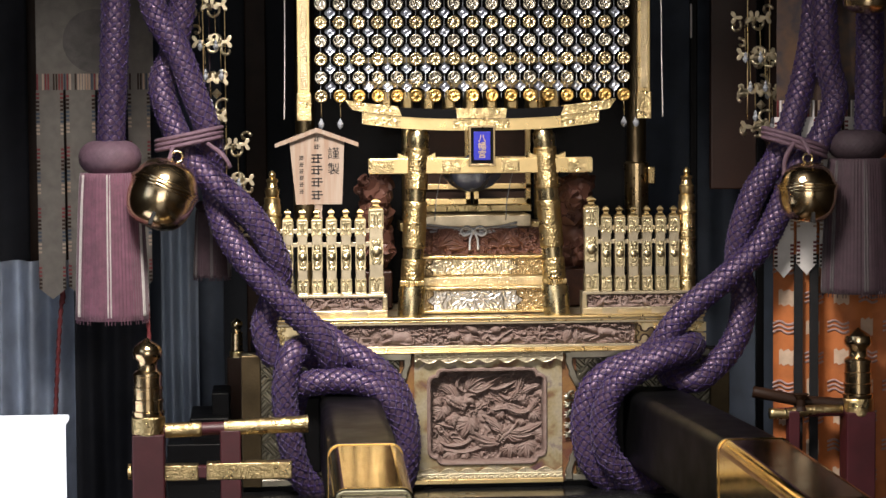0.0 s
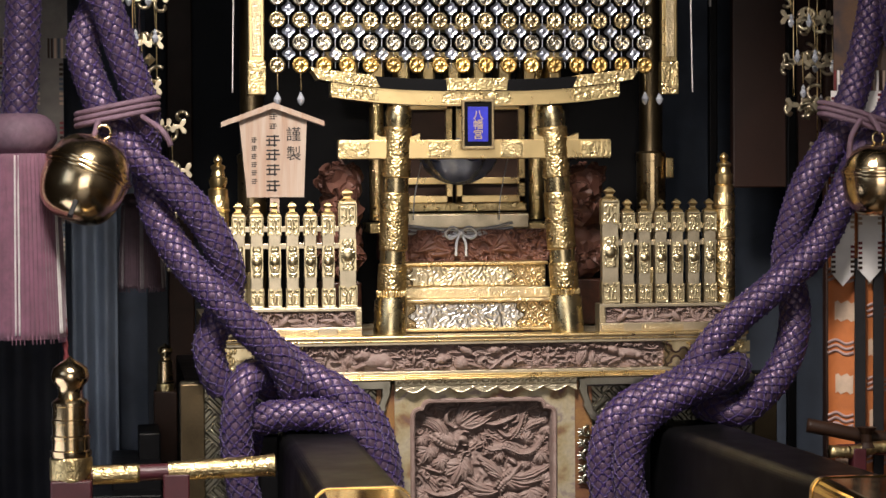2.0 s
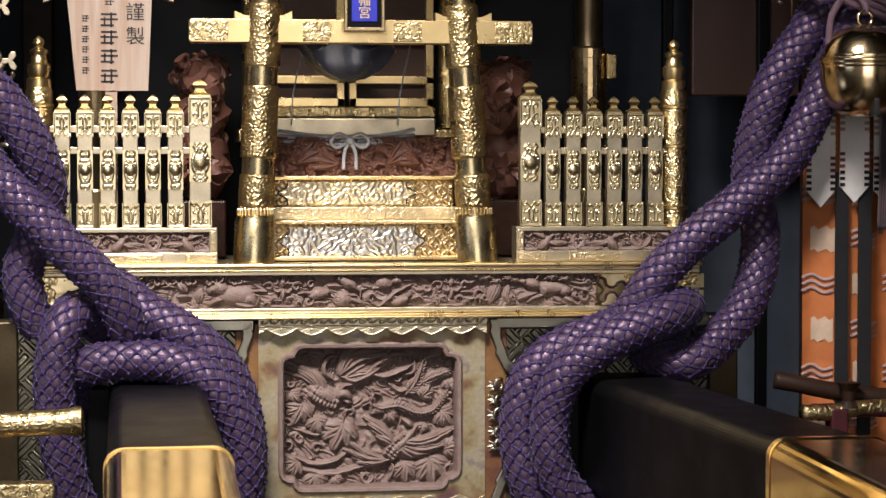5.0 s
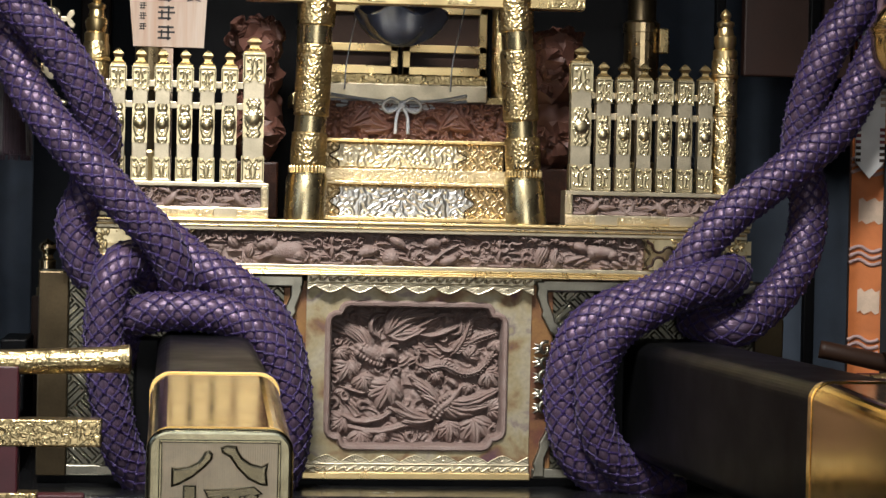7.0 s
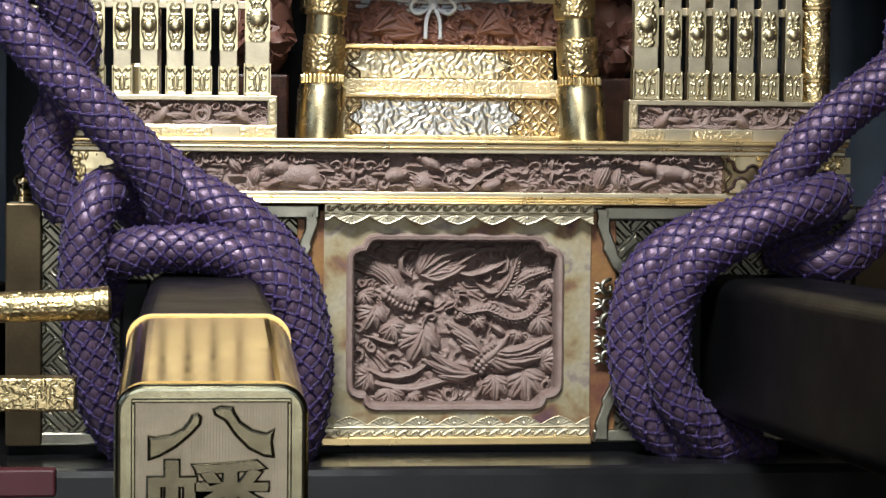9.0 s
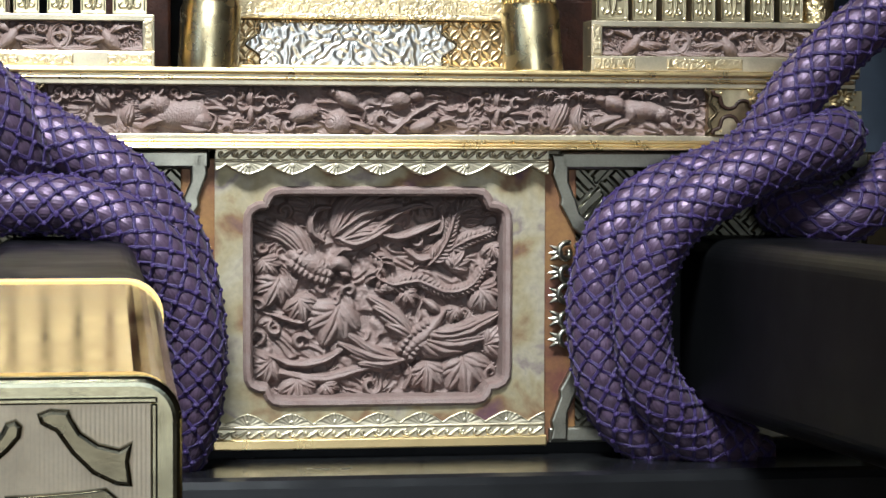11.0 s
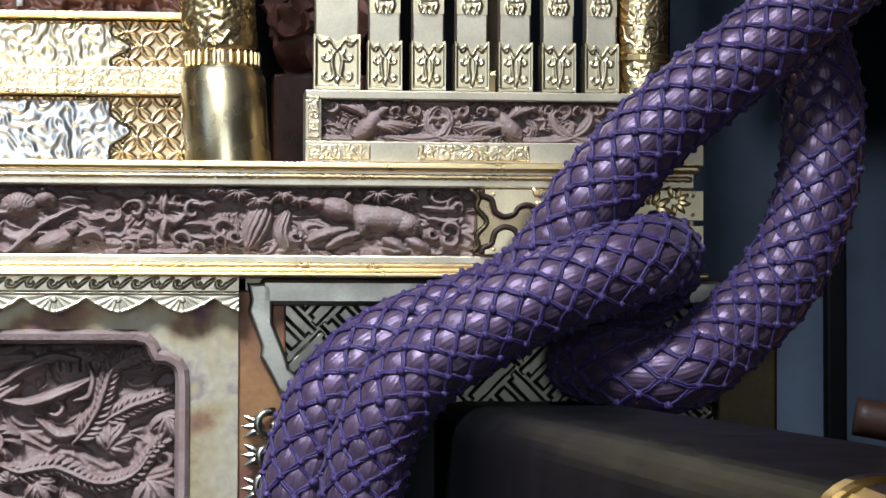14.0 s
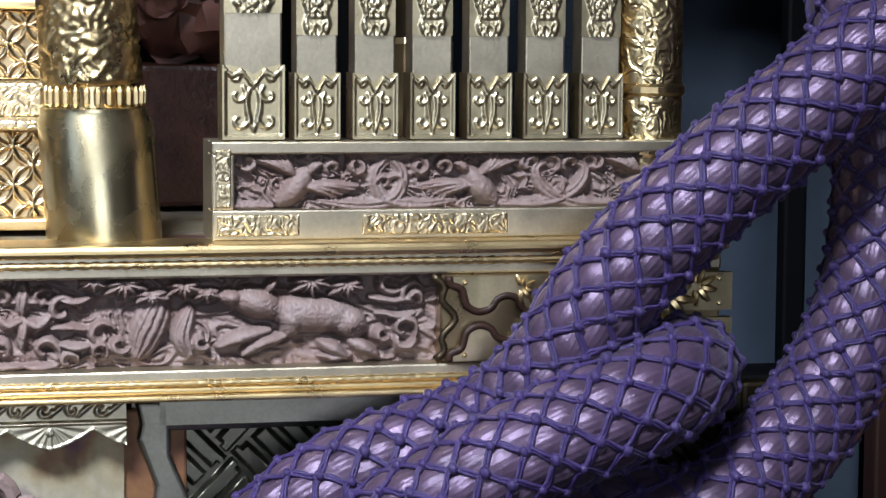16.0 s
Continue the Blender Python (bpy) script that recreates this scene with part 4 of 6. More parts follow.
LEFT_BACK = [
    (-0.887, -0.110, 2.282), (-0.885, -0.110, 2.090), (-0.873, -0.115, 1.975), (-0.816, -0.115, 1.872),
    (-0.773, -0.112, 1.754), (-0.738, -0.095, 1.650), (-0.732, -0.048, 1.535), (-0.702, -0.062, 1.408),
    (-0.645, -0.090, 1.317), (-0.570, -0.105, 1.235), (-0.512, -0.105, 1.176), (-0.454, -0.098, 1.118),
    (-0.426, -0.080, 1.060), (-0.412, -0.035, 1.015), (-0.412, 0.000, 0.976),
]
LEFT_WRAP = [
    (-0.448, -0.010, 1.126), (-0.395, -0.040, 1.078), (-0.336, -0.058, 1.046), (-0.285, -0.065, 1.007),
    (-0.246, -0.065, 0.954), (-0.225, -0.060, 0.880), (-0.221, -0.055, 0.800), (-0.236, -0.050, 0.722),
    (-0.287, -0.030, 0.661),
]
LEFT_LOOP = [
    (-0.512, 0.000, 0.906), (-0.520, -0.030, 0.960), (-0.493, -0.070, 0.986), (-0.414, -0.090, 0.998),
    (-0.334, -0.098, 0.988), (-0.274, -0.102, 0.948), (-0.233, -0.100, 0.876), (-0.225, -0.095, 0.800),
    (-0.243, -0.075, 0.712), (-0.302, -0.050, 0.655),
]
LEFT_BIGHT = [
    (-0.465, 0.000, 1.045), (-0.490, -0.030, 1.078), (-0.515, -0.070, 1.078), (-0.536, -0.092, 1.045),
    (-0.546, -0.097, 0.985), (-0.545, -0.092, 0.915), (-0.530, -0.085, 0.820), (-0.508, -0.068, 0.745),
    (-0.455, -0.030, 0.675),
]
TASSEL_L = [
    (-0.970, -0.100, 2.282), (-0.973, -0.100, 2.093), (-0.979, -0.100, 1.917), (-0.986, -0.100, 1.770),
    (-0.995, -0.100, 1.620),
]
TASSEL_R = [
    (1.023, -0.100, 2.283), (1.023, -0.100, 2.089), (1.024, -0.100, 1.908), (1.022, -0.100, 1.758),
    (1.020, -0.100, 1.637),
]



def rope(name, points, parent, r=0.0330, n_cords=8):
    """A satin rope in a knotted net: padded cells, doubled cords between them, a knot at each crossing."""
    step = 0.0046
    path = spline(points, step)
    k = 4 * math.pi * step / (n_cords * 0.0265)
    half = n_cords / 2

    def core(i, a):
        u, v = half * (a + k * i * 0.5), half * (a - k * i * 0.5)
        puff = abs(math.sin(u) * math.sin(v)) ** 0.30
        cell = math.floor(u / math.pi) * 1.7 + math.floor(v / math.pi) * 2.9
        strand = 0.00042 * math.sin(a * 52 + 2.2 * math.sin(cell) + i * 0.16 * math.sin(cell * 1.3)) * puff
        return r - 0.0036 + 0.0046 * puff + strand

    ob = grid_part(name, *sweep(path, core, 150), SATIN, parent)
    fr = frames(path)
    verts, faces = [], []
    rnd = random.Random(len(path))
    for hand in (-1, 1):
        for c in range(n_cords):
            for twin in (-1, 1):
                line = []
                sway = rnd.uniform(0, 6.28)
                for i, (p, u, v) in enumerate(fr):
                    run = n_cords * k * i * 0.5
                    a = 2 * math.pi * c / n_cords - hand * (k * i * 0.5 - 0.30 / n_cords * math.sin(2 * run))
                    part_way = abs(math.sin(run))
                    a += twin * (0.017 + 0.026 * part_way ** 0.8) + 0.018 * math.sin(i * 0.19 + c + hand)
                    lift = r + 0.0002 + 0.0012 * (1 - part_way) + twin * 0.0005 * math.sin(i * 1.3 + sway)
                    line.append(p + (u * math.cos(a) + v * math.sin(a)) * lift)
                vs, fs = sweep(line, lambda i, a, sway=sway: 0.00135 + 0.0004 * math.sin(2 * a + i * 1.9 + sway), 5)
                o = len(verts)
                verts += vs
                faces += [tuple(q + o for q in f) for f in fs]
    gap = 2 * math.pi / (n_cords * k)
    for j in range(int(len(fr) / gap)):
        i = min(int(round(j * gap)), len(fr) - 1)
        p, u, v = fr[i]
        t = u.cross(v)
        for c in range(n_cords):
            a = 2 * math.pi * c / n_cords + (math.pi / n_cords if j % 2 else 0) + rnd.uniform(-0.03, 0.03)
            n, w = u * math.cos(a) + v * math.sin(a), v * math.cos(a) - u * math.sin(a)
            q, s = p + n * (r + 0.0014), 0.0040 * rnd.uniform(0.8, 1.15)
            o = len(verts)
            for h, m in ((-0.6, 0.9), (0.2, 1.0), (0.75, 0.55)):
                verts += [q + n * s * h + (w * math.cos(b) * 1.1 + t * math.sin(b) * 0.85) * s * m for b in [math.pi * d / 3 for d in range(6)]]
            for h in (0, 6):
                faces += [(o + h + d, o + h + (d + 1) % 6, o + h + 6 + (d + 1) % 6, o + h + 6 + d) for d in range(6)]
            faces.append(tuple(o + 12 + d for d in range(6)))
    grid_part("net", verts, faces, CORD, ob, "dark purple knotted cord net")


for side, strands in (("l", (LEFT_FRONT, LEFT_BACK, LEFT_WRAP, LEFT_LOOP, LEFT_BIGHT)), ("r", (RIGHT_FRONT, RIGHT_BACK, RIGHT_LOOP))):
    x = -0.4 if side == "l" else 0.45
    ro = thing("purple_rope", (x, -0.1, 0.96), "thick purple satin rope in a cord net, round the pole", "rope", "ornamental ropes")
    for s in strands:
        rope("strand", s, ro)


# ---- torii gate ----
TX = -0.012
torii = thing("torii_gate", (TX, 0.03, 1.157), "small gilt torii gate with chased pillars and black-topped lintel", "torii gate")


def lintel(x1, z0, z1, y0, y1, rise, a=-1.0, b=1.0, grow=0.0, n=40):
    """A beam that sweeps up towards both ends, from share a to share b of its half length."""
    bm = bmesh.new()
    rows = []
    for i in range(n + 1):
        u = a + (b - a) * i / n
        x, lift = TX + u * x1, rise * abs(u) ** 2.6
        rows.append([bm.verts.new((x + (grow if z > z0 else 0) * u, y, z + lift)) for y, z in ((y0, z0), (y0, z1), (y1, z1), (y1, z0))])
    for p, q in zip(rows, rows[1:]):
        for k in range(4):
            bm.faces.new((p[k], p[(k + 1) % 4], q[(k + 1) % 4], q[k]))
    bm.faces.new(rows[0])
    bm.faces.new(rows[-1][::-1])
    bmesh.ops.recalc_face_normals(bm, faces=bm.faces)
    return bm


part("lower_lintel", lintel(0.318, 1.657, 1.688, 0.0, 0.06, 0.02), GOLD, torii)
top = part("upper_lintel", lintel(0.345, 1.6885, 1.714, -0.008, 0.068, 0.024, grow=0.018), LACQUER, torii, "black upper lintel with gold ends")
for a, b in ((-1.005, -0.62), (-0.19, 0.19), (0.62, 1.005)):
    part("chased_sleeve", lintel(0.345, 1.690, 1.7165, -0.011, 0.071, 0.024, a, b, 0.018, 12), CHASED, top)
for a, b in ((-1.005, -0.68), (-0.24, 0.24), (0.68, 1.005)):
    part("chased_plate", lintel(0.318, 1.660, 1.6862, -0.0025, 0.02, 0.02, a, b, 0, 12), CHASED, torii)
tie = part("tie_beam", boxes((TX - 0.302, TX + 0.302, 0.012, 0.048, 1.541, 1.583), bevel=0.002), GOLD, torii)
for x0, x1 in ((-0.303, -0.235), (-0.105, -0.055), (0.055, 0.105), (0.235, 0.303)):
    part("chased_plate", boxes((TX + x0, TX + x1, 0.0095, 0.03, 1.545, 1.579), bevel=0.001), CHASED, tie)
for xb, xt in ((-0.203, -0.181), (0.195, 0.161)):
    m = Matrix(((1, 0, (xt - xb) / 0.48, 0), (0, 1, 0, 0), (0, 0, 1, 0), (0, 0, 0, 1)))
    pil = part("pillar", lathe([(0.0365, 0), (0.0362, 0.074), (0.0340, 0.078), (0.0340, 0.082), (0.0285, 0.083), (0.0280, 0.46), (0.0295, 0.468), (0.0295, 0.486), (0.024, 0.5)],
                               (xb, 0.03, 1.157), 72, m), PILLAR, torii, smooth=True)
    for z0, z1 in ((0.096, 0.155), (0.183, 0.311), (0.343, 0.455)):
        def bulge(i, a, z0=z0, z1=z1):
            n = int((z1 - z0) / 0.0015)
            z = z0 + 0.0015 * i
            edge = min(1.0, (n - i) / 2.0, i / 2.0 + 0.01)
            w = 0.75 * math.sin(13 * noise.noise(Vector((3.6 * math.cos(a), 3.6 * math.sin(a), z * 124)))) + 0.45 * noise.noise(Vector((9 * math.cos(a), 9 * math.sin(a), z * 310)))
            return 0.0290 + edge * (0.0020 + 0.0013 * w)
        line = [Vector((xb + (xt - xb) * (z0 + 0.0015 * i) / 0.48, 0.03, 1.157 + z0 + 0.0015 * i)) for i in range(int((z1 - z0) / 0.0015) + 1)]
        grid_part("chased_drum", *sweep(line, bulge, 128), GOLD, pil, "deeply chased gold drum")
    for k in range(28):
        a = 2 * math.pi * k / 28
        part("fringe_bead", lathe([(0.0006, 0), (0.0022, 0.002), (0.0024, 0.010), (0.0008, 0.013)], (xb + (xt - xb) * 0.17 + 0.0312 * math.cos(a), 0.03 + 0.0312 * math.sin(a), 1.240), 6), GOLD, pil)
    for sx in (-1, 1):
        bm = bmesh.new()
        x = (xb + xt) / 2 - (xb - xt) * 0.3
        vs = [bm.verts.new((x + sx * a, y, z)) for y in (0.014, 0.046) for a, z in ((0.02, 1.583), (0.05, 1.583), (0.05, 1.597), (0.035, 1.590), (0.02, 1.588))]
        bm.faces.new(vs[:5])
        bm.faces.new(vs[:4:-1])
        for i in range(5):
            bm.faces.new((vs[i], vs[(i + 1) % 5], vs[5 + (i + 1) % 5], vs[5 + i]))
        bmesh.ops.recalc_face_normals(bm, faces=bm.faces)
        part("wedge", bm, GOLD, torii)


def lettering(text, size, at, material, parent, depth=0.0006, name="character", turn=(90, 0, 0)):
    fc = bpy.data.curves.new(name, "FONT")
    fc.body, fc.size, fc.align_x, fc.align_y, fc.extrude = text, size, "CENTER", "CENTER", depth
    ob = new(name, fc)
    me = bpy.data.meshes.new_from_object(ob.evaluated_get(bpy.context.evaluated_depsgraph_get()))
    bpy.data.objects.remove(ob)
    me.transform(pose(*at, *turn))
    me.materials.append(material)
    o = new(name, me)
    if parent:
        o.parent = parent
        if parent.type == "EMPTY":
            o.location = -parent.location
    return o


plaque = part("plaque", boxes((-0.045, 0.022, -0.016, 0.006, 1.564, 1.668), bevel=0.003), LACQUER, torii, "blue name plaque in a dark gilt-edged frame")
part("blue_field", boxes((-0.034, 0.011, -0.0185, -0.014, 1.578, 1.654), bevel=0.001), BLUE, plaque)
for q in ((-0.048, 0.025, -0.020, -0.012, 1.664, 1.671), (-0.048, 0.025, -0.020, -0.012, 1.561, 1.568), (-0.047, -0.041, -0.020, -0.012, 1.565, 1.667), (0.018, 0.024, -0.020, -0.012, 1.565, 1.667)):
    part("frame_bar", boxes(q, bevel=0.0015), LATTICE, plaque)
for ch, z in (("八", 1.635), ("幡", 1.614), ("宮", 1.592)):
    lettering(ch, 0.023, (-0.0115, -0.019, z), GOLD, plaque)


# ---- fences ----
def picket(x, w, top, parent):
    d, y = 0.011, 0.012
    body = part("picket", boxes((x - w / 2, x + w / 2, y - d, y + d, 1.219, top - 0.030), bevel=0.0012), PALE, parent)
    bm = lathe([(w * 0.70, 0), (w * 0.70, 0.003), (w * 0.30, 0.010), (w * 0.30, 0.014), (w * 0.52, 0.020), (w * 0.30, 0.026), (w * 0.05, 0.030)], (0, 0, 0), 4, pose(0, 0, 0, 0, 0, 45))
    bmesh.ops.transform(bm, matrix=Matrix.Translation((x, y, top - 0.030)) @ Matrix.Diagonal((1, 2 * d / w, 1, 1)), verts=bm.verts)
    part("finial", bm, GOLD, body)
    e = 0.0014
    h = (top - 1.25) / 0.2
    for z0, z1 in ((1.220, 1.220 + 0.036 * h), (top - 0.068 * h, top - 0.031)):
        s = 1 if z0 < 1.25 else -1
        bm = bmesh.new()
        n = 8
        lo = [(x - w / 2 - e + (w + 2 * e) * i / n, (z1 if s > 0 else z0) + s * 0.006 * abs(math.cos(math.pi * i / n * 1.0)) ** 0.7) for i in range(n + 1)]
        zf = z0 if s > 0 else z1
        fr = [bm.verts.new((a, y - d - e, b)) for a, b in lo]
        bt = [bm.verts.new((a, y - d - e, zf)) for a, b in lo]
        for i in range(n):
            bm.faces.new((bt[i], bt[i + 1], fr[i + 1], fr[i]))
        for q, r in ((bt[0], fr[0]), (bt[-1], fr[-1])):
            v = [bm.verts.new((p.co.x, y + d, p.co.z)) for p in (q, r)]
            bm.faces.new((q, r, v[1], v[0]))
        bmesh.ops.recalc_face_normals(bm, faces=bm.faces)
        sl = part("chased_sleeve", bm, SLEEVE, body)
        za, zb = (z0, z1 + 0.006) if s > 0 else (z0 - 0.006, z1)

        w2, hz = w / 2 + e, zb - za
        lines = []
        for hand in (-1, 1):
            for a, b, r, turn in ((0.46, 0.26, 0.34, 5.6), (0.50, 0.60, 0.30, 5.2), (0.62, 0.84, 0.20, 4.2)):
                lines.append(([(x + hand * px, (za + pz) if s > 0 else (zb - pz)) for px, pz in curl(a * w2, b * hz, r * w2, turn, 2.2)], 0.0013, 0.0016, 0))
            lines.append(([(x, za + 0.1 * hz if s > 0 else zb - 0.1 * hz), (x + hand * 0.22 * w2, (za + 0.45 * hz) if s > 0 else (zb - 0.45 * hz)), (x + hand * 0.12 * w2, (za + 0.68 * hz) if s > 0 else (zb - 0.68 * hz))], 0.0013, 0.0017, 0))
        raised = strokes_height(lines)

        def scrolls(X, Z, za=za, zb=zb, s=s, raised=raised):
            u = np.abs(X - x) / (w / 2 + e)
            v = (Z - za) / (zb - za) if s > 0 else (zb - Z) / (zb - za)
            top = 0.80 + 0.20 * u ** 0.7 - 0.05 * np.cos(u * 9.0)
            rim = (u > 0.88) | (v < 0.07) | (v > top - 0.08)
            return np.where(v > top, -0.004, 0.0004 + np.where(rim, 0.0018, raised(X, Z)))
        grid_part("sleeve_relief", *sheet_relief(x - w / 2 - e, x + w / 2 + e, za, zb, y - d - e, scrolls, 44, 56), SLEEVE, sl)
    zc = 1.219 + 0.50 * (top - 1.249)

    def plate(X, Z):
        u, v = (X - x) / (w * 0.5), (Z - zc) / 0.034
        r = np.hypot((X - x), (Z - zc))
        ball = np.sqrt(np.clip(1 - (r / (w * 0.36)) ** 2, 0, 1)) * 0.0058
        lobes = 0.0016 + 0.0009 * np.vectorize(lambda p, q: math.sin(12 * noise.noise(Vector((abs(p) * 210, q * 210, 1.5)))))(X - x, Z)
        shape = np.abs(u) < 0.44 + 0.40 * np.abs(np.cos(v * 2.6)) ** 0.7 - 0.35 * (np.abs(v) > 0.8) * (np.abs(v) - 0.8) / 0.2
        return np.maximum(ball, np.where(shape, lobes, -0.0006))
    grid_part("crest_plate", *sheet_relief(x - w * 0.5, x + w * 0.5, zc - 0.034, zc + 0.034, y - d - 0.0006, plate, 30, 60), SLEEVE, body, "chased gold plate with a round comma crest")


def fence(sx):
    f = thing("fence", (sx * 0.42, 0.012, 1.157), "row of brass pickets with chased crests on a carved plinth", "fence", "shrine fences")
    inner, outer = (-0.268, -0.600) if sx < 0 else (0.259, 0.600)
    x0, x1 = min(inner, outer), max(inner, outer)
    pl = part("plinth", boxes((x0, x1, 0.010, 0.04, 1.157, 1.219)), PALE, f, "pale brass plinth with a carved panel")
    for q in ((x0, x1, -0.008, 0.012, 1.157, 1.176), (x0, x1, -0.008, 0.012, 1.211, 1.219), (*sorted((inner, inner + sx * 0.014)), -0.008, 0.012, 1.176, 1.211), (*sorted((outer, outer - sx * 0.014)), -0.008, 0.012, 1.176, 1.211)):
        part("frame_bar", boxes(q, bevel=0.0012), PALE, pl)
    part("chased_strip", boxes((*sorted((inner + sx * 0.003, inner + sx * 0.055)), -0.0095, 0.0, 1.160, 1.173), bevel=0.001), FINE, pl)
    part("chased_strip", boxes((*sorted((inner + sx * 0.095, inner + sx * 0.19)), -0.0095, 0.0, 1.160, 1.173), bevel=0.001), FINE, pl)
    part("chased_strip", boxes((*sorted((inner + sx * 0.002, inner + sx * 0.012)), -0.0095, 0.0, 1.178, 1.214), bevel=0.001), FINE, pl)
    rnd = random.Random(7 + sx)
    st = []
    for k in range(3):
        cx, m = x0 + (x1 - x0) * (k + 0.5) / 3, (1 if k % 2 else -1) * sx

        def carve(pts, r, h, ribs=0):
            st.append(([(cx + m * (a - 450) * 0.00030, 1.1935 + (415 - b) * 0.00027) for a, b in pts], r * 0.00028, h, ribs))
        # rolling waves with curled crests
        carve([(330, 352), (262, 362), (232, 402), (250, 456), (320, 472), (410, 462)], 22, 0.0125, 3)
        carve([(510, 474), (610, 470), (676, 436), (694, 386), (650, 362)], 22, 0.0125, 3)
        for a, b, r, hand in ((330, 380, 20, 1), (380, 382, 18, -1), (196, 376, 24, 1), (616, 376, 22, -1), (562, 370, 18, 1), (650, 430, 20, 1), (270, 420, 24, -1), (700, 372, 18, -1)):
            st.append(([(cx + m * (px - 450) * 0.00030, 1.1935 + (415 - pz) * 0.00027) for px, pz in curl(a, b, r, 5.8, 1.0, hand)], 0.0030, 0.0135, 1))
        # a bird with spread wings
        for q in range(6):
            carve([(446, 424), (390, 420 + 5 * q), (322 + 12 * q, 428 + 7 * q)], 11, 0.0135 + 0.0008 * (q % 2), 1)
            carve([(458, 404), (478 + 8 * q, 372), (486 + 15 * q, 344 + 4 * q)], 11, 0.0140 + 0.0008 * (q % 2), 1)
        carve([(436, 394), (462, 432), (492, 462)], 32, 0.0150)
        carve([(432, 396), (420, 380), (404, 374)], 14, 0.0150)
    hh = strokes_height(st)
    grid_part("plinth_carving", *sheet_relief(x0 + 0.012, x1 - 0.012, 1.175, 1.212, 0.0085, lambda X, Z: np.maximum(hh(X, Z), ground(X, Z, 105, 0.002, 0.0085, 6.0)) - chisel(X, Z, 0.0010, 300), 520, 62), CARVED, pl, "mauve-brown carving of birds and waves")
    picket(-0.297 if sx < 0 else 0.286, 0.0365, 1.477, f)
    for k in range(6):
        picket((-0.3395 - 0.0388 * k) if sx < 0 else (0.3265 + 0.0372 * k), 0.0262, 1.450, f)
    for z in (1.390, 1.353):
        part("rail", boxes((x0 + (0.012 if sx > 0 else 0.045), x1 - (0.055 if sx > 0 else 0.012), 0.012, 0.022, z - 0.006, z + 0.006), bevel=0.001), PALE, f)
    px, py = (-0.574, 0.06) if sx < 0 else (0.551, 0.024)
    cp = thing("corner_post", (px, py, 1.157), "round chased gold corner post with a tiered finial", "post", "corner posts")
    part("shaft", lathe([(0.0235, 0), (0.0235, 0.30), (0.020, 0.31)], (px, py, 1.157), 40), CHASED, cp, smooth=True)
    part("finial", lathe([(0.0215, 0.305), (0.0215, 0.32), (0.017, 0.324), (0.020, 0.335), (0.020, 0.345), (0.015, 0.35), (0.013, 0.362), (0.016, 0.366), (0.016, 0.371),
                          (0.007, 0.376), (0.010, 0.384), (0.008, 0.390), (0.001, 0.396)], (px, py, 1.157), 40), GOLD, cp, smooth=True)
    for z in (0.05, 0.09, 0.2, 0.27):
        part("ring", lathe([(0.0236, 0), (0.0255, 0.002), (0.0255, 0.006), (0.0236, 0.008)], (px, py, 1.157 + z), 28), GOLD, cp)


fence(-1)
fence(1)

# ---- steps and sanctuary ----
steps = thing("steps", (0, 0.2, 1.157), "gilt stair with chased and latticed risers", "stairs")
for y, z0, z1, x in ((0.10, 1.160, 1.222, 0.172), (0.19, 1.252, 1.301, 0.176)):
    st = part("riser", boxes((-x, x, y, y + 0.2, z0, z1), bevel=0.003), LATTICE, steps)
    def rings(X, Z, z0=z0, R=0.0128):
        h = np.zeros(X.shape)
        for i in range(-15, 16):
            for j in range(-1, 7):
                if (i + j) % 2 == 0:
                    h = np.maximum(h, 0.0020 * np.clip(1 - ((np.hypot(X - i * R, Z - z0 - j * R) - R) / 0.0017) ** 2, 0, 1))
        return h
    grid_part("ring_lattice", *sheet_relief(-x + 0.003, x - 0.003, z0 + 0.002, z1 - 0.002, y - 0.0006, rings, 420, 70), LATTICE, st, "gold lattice of crossing rings")

    pa, pb = (-0.149, 0.104) if z0 < 1.2 else (-0.145, 0.100)
    pc, ph, hz = (pa + pb) / 2, (pb - pa) / 2, (z1 - z0) / 2

    def reach(v):
        return ph - 0.022 * abs(v) ** 1.4 + 0.005 * math.cos(v * 7)

    def chasing(X, Z, z0=z0, z1=z1):
        v = (Z - (z0 + z1) / 2) / hz
        inside = np.abs(X - pc) < np.vectorize(reach)(v)
        body = 0.0034 + 0.0008 * np.vectorize(lambda p, q: math.sin(9 * noise.noise(Vector((abs(p) * 85, q * 85, 3.3)))))(X - pc, Z)
        return np.where(inside & (np.abs(v) < 0.86), body, -0.002)
    pl = grid_part("chased_plate", *sheet_relief(pa - 0.004, pb + 0.004, z0 + 0.002, z1 - 0.002, y - 0.001, chasing, 240, 48), SHEEN if z0 < 1.2 else BAND, st, "bright chased plate with a cusped edge")
    zm = (z0 + z1) / 2
    edge = [(0.86 * (-1 + k / 6), reach(0.86 * (-1 + k / 6))) for k in range(13)]
    for s in (-1, 1):
        wire("plate_edge", [(pc + s * b, y - 0.0045, zm + a * hz) for a, b in edge], 0.0013, DULLBRASS, pl, n=5, step=0.003)
part("tread", boxes((-0.174, 0.174, 0.085, 0.3, 1.222, 1.229), (-0.176, 0.176, 0.13, 0.3, 1.229, 1.252), bevel=0.002), FINE, steps)
part("tread", boxes((-0.180, 0.180, 0.178, 0.4, 1.301, 1.308), bevel=0.002), GOLD, steps)
part("bottom_ledge", boxes((-0.172, 0.172, 0.08, 0.3, 1.157, 1.165), bevel=0.002), GOLD, steps)
st = []
rnd = random.Random(21)
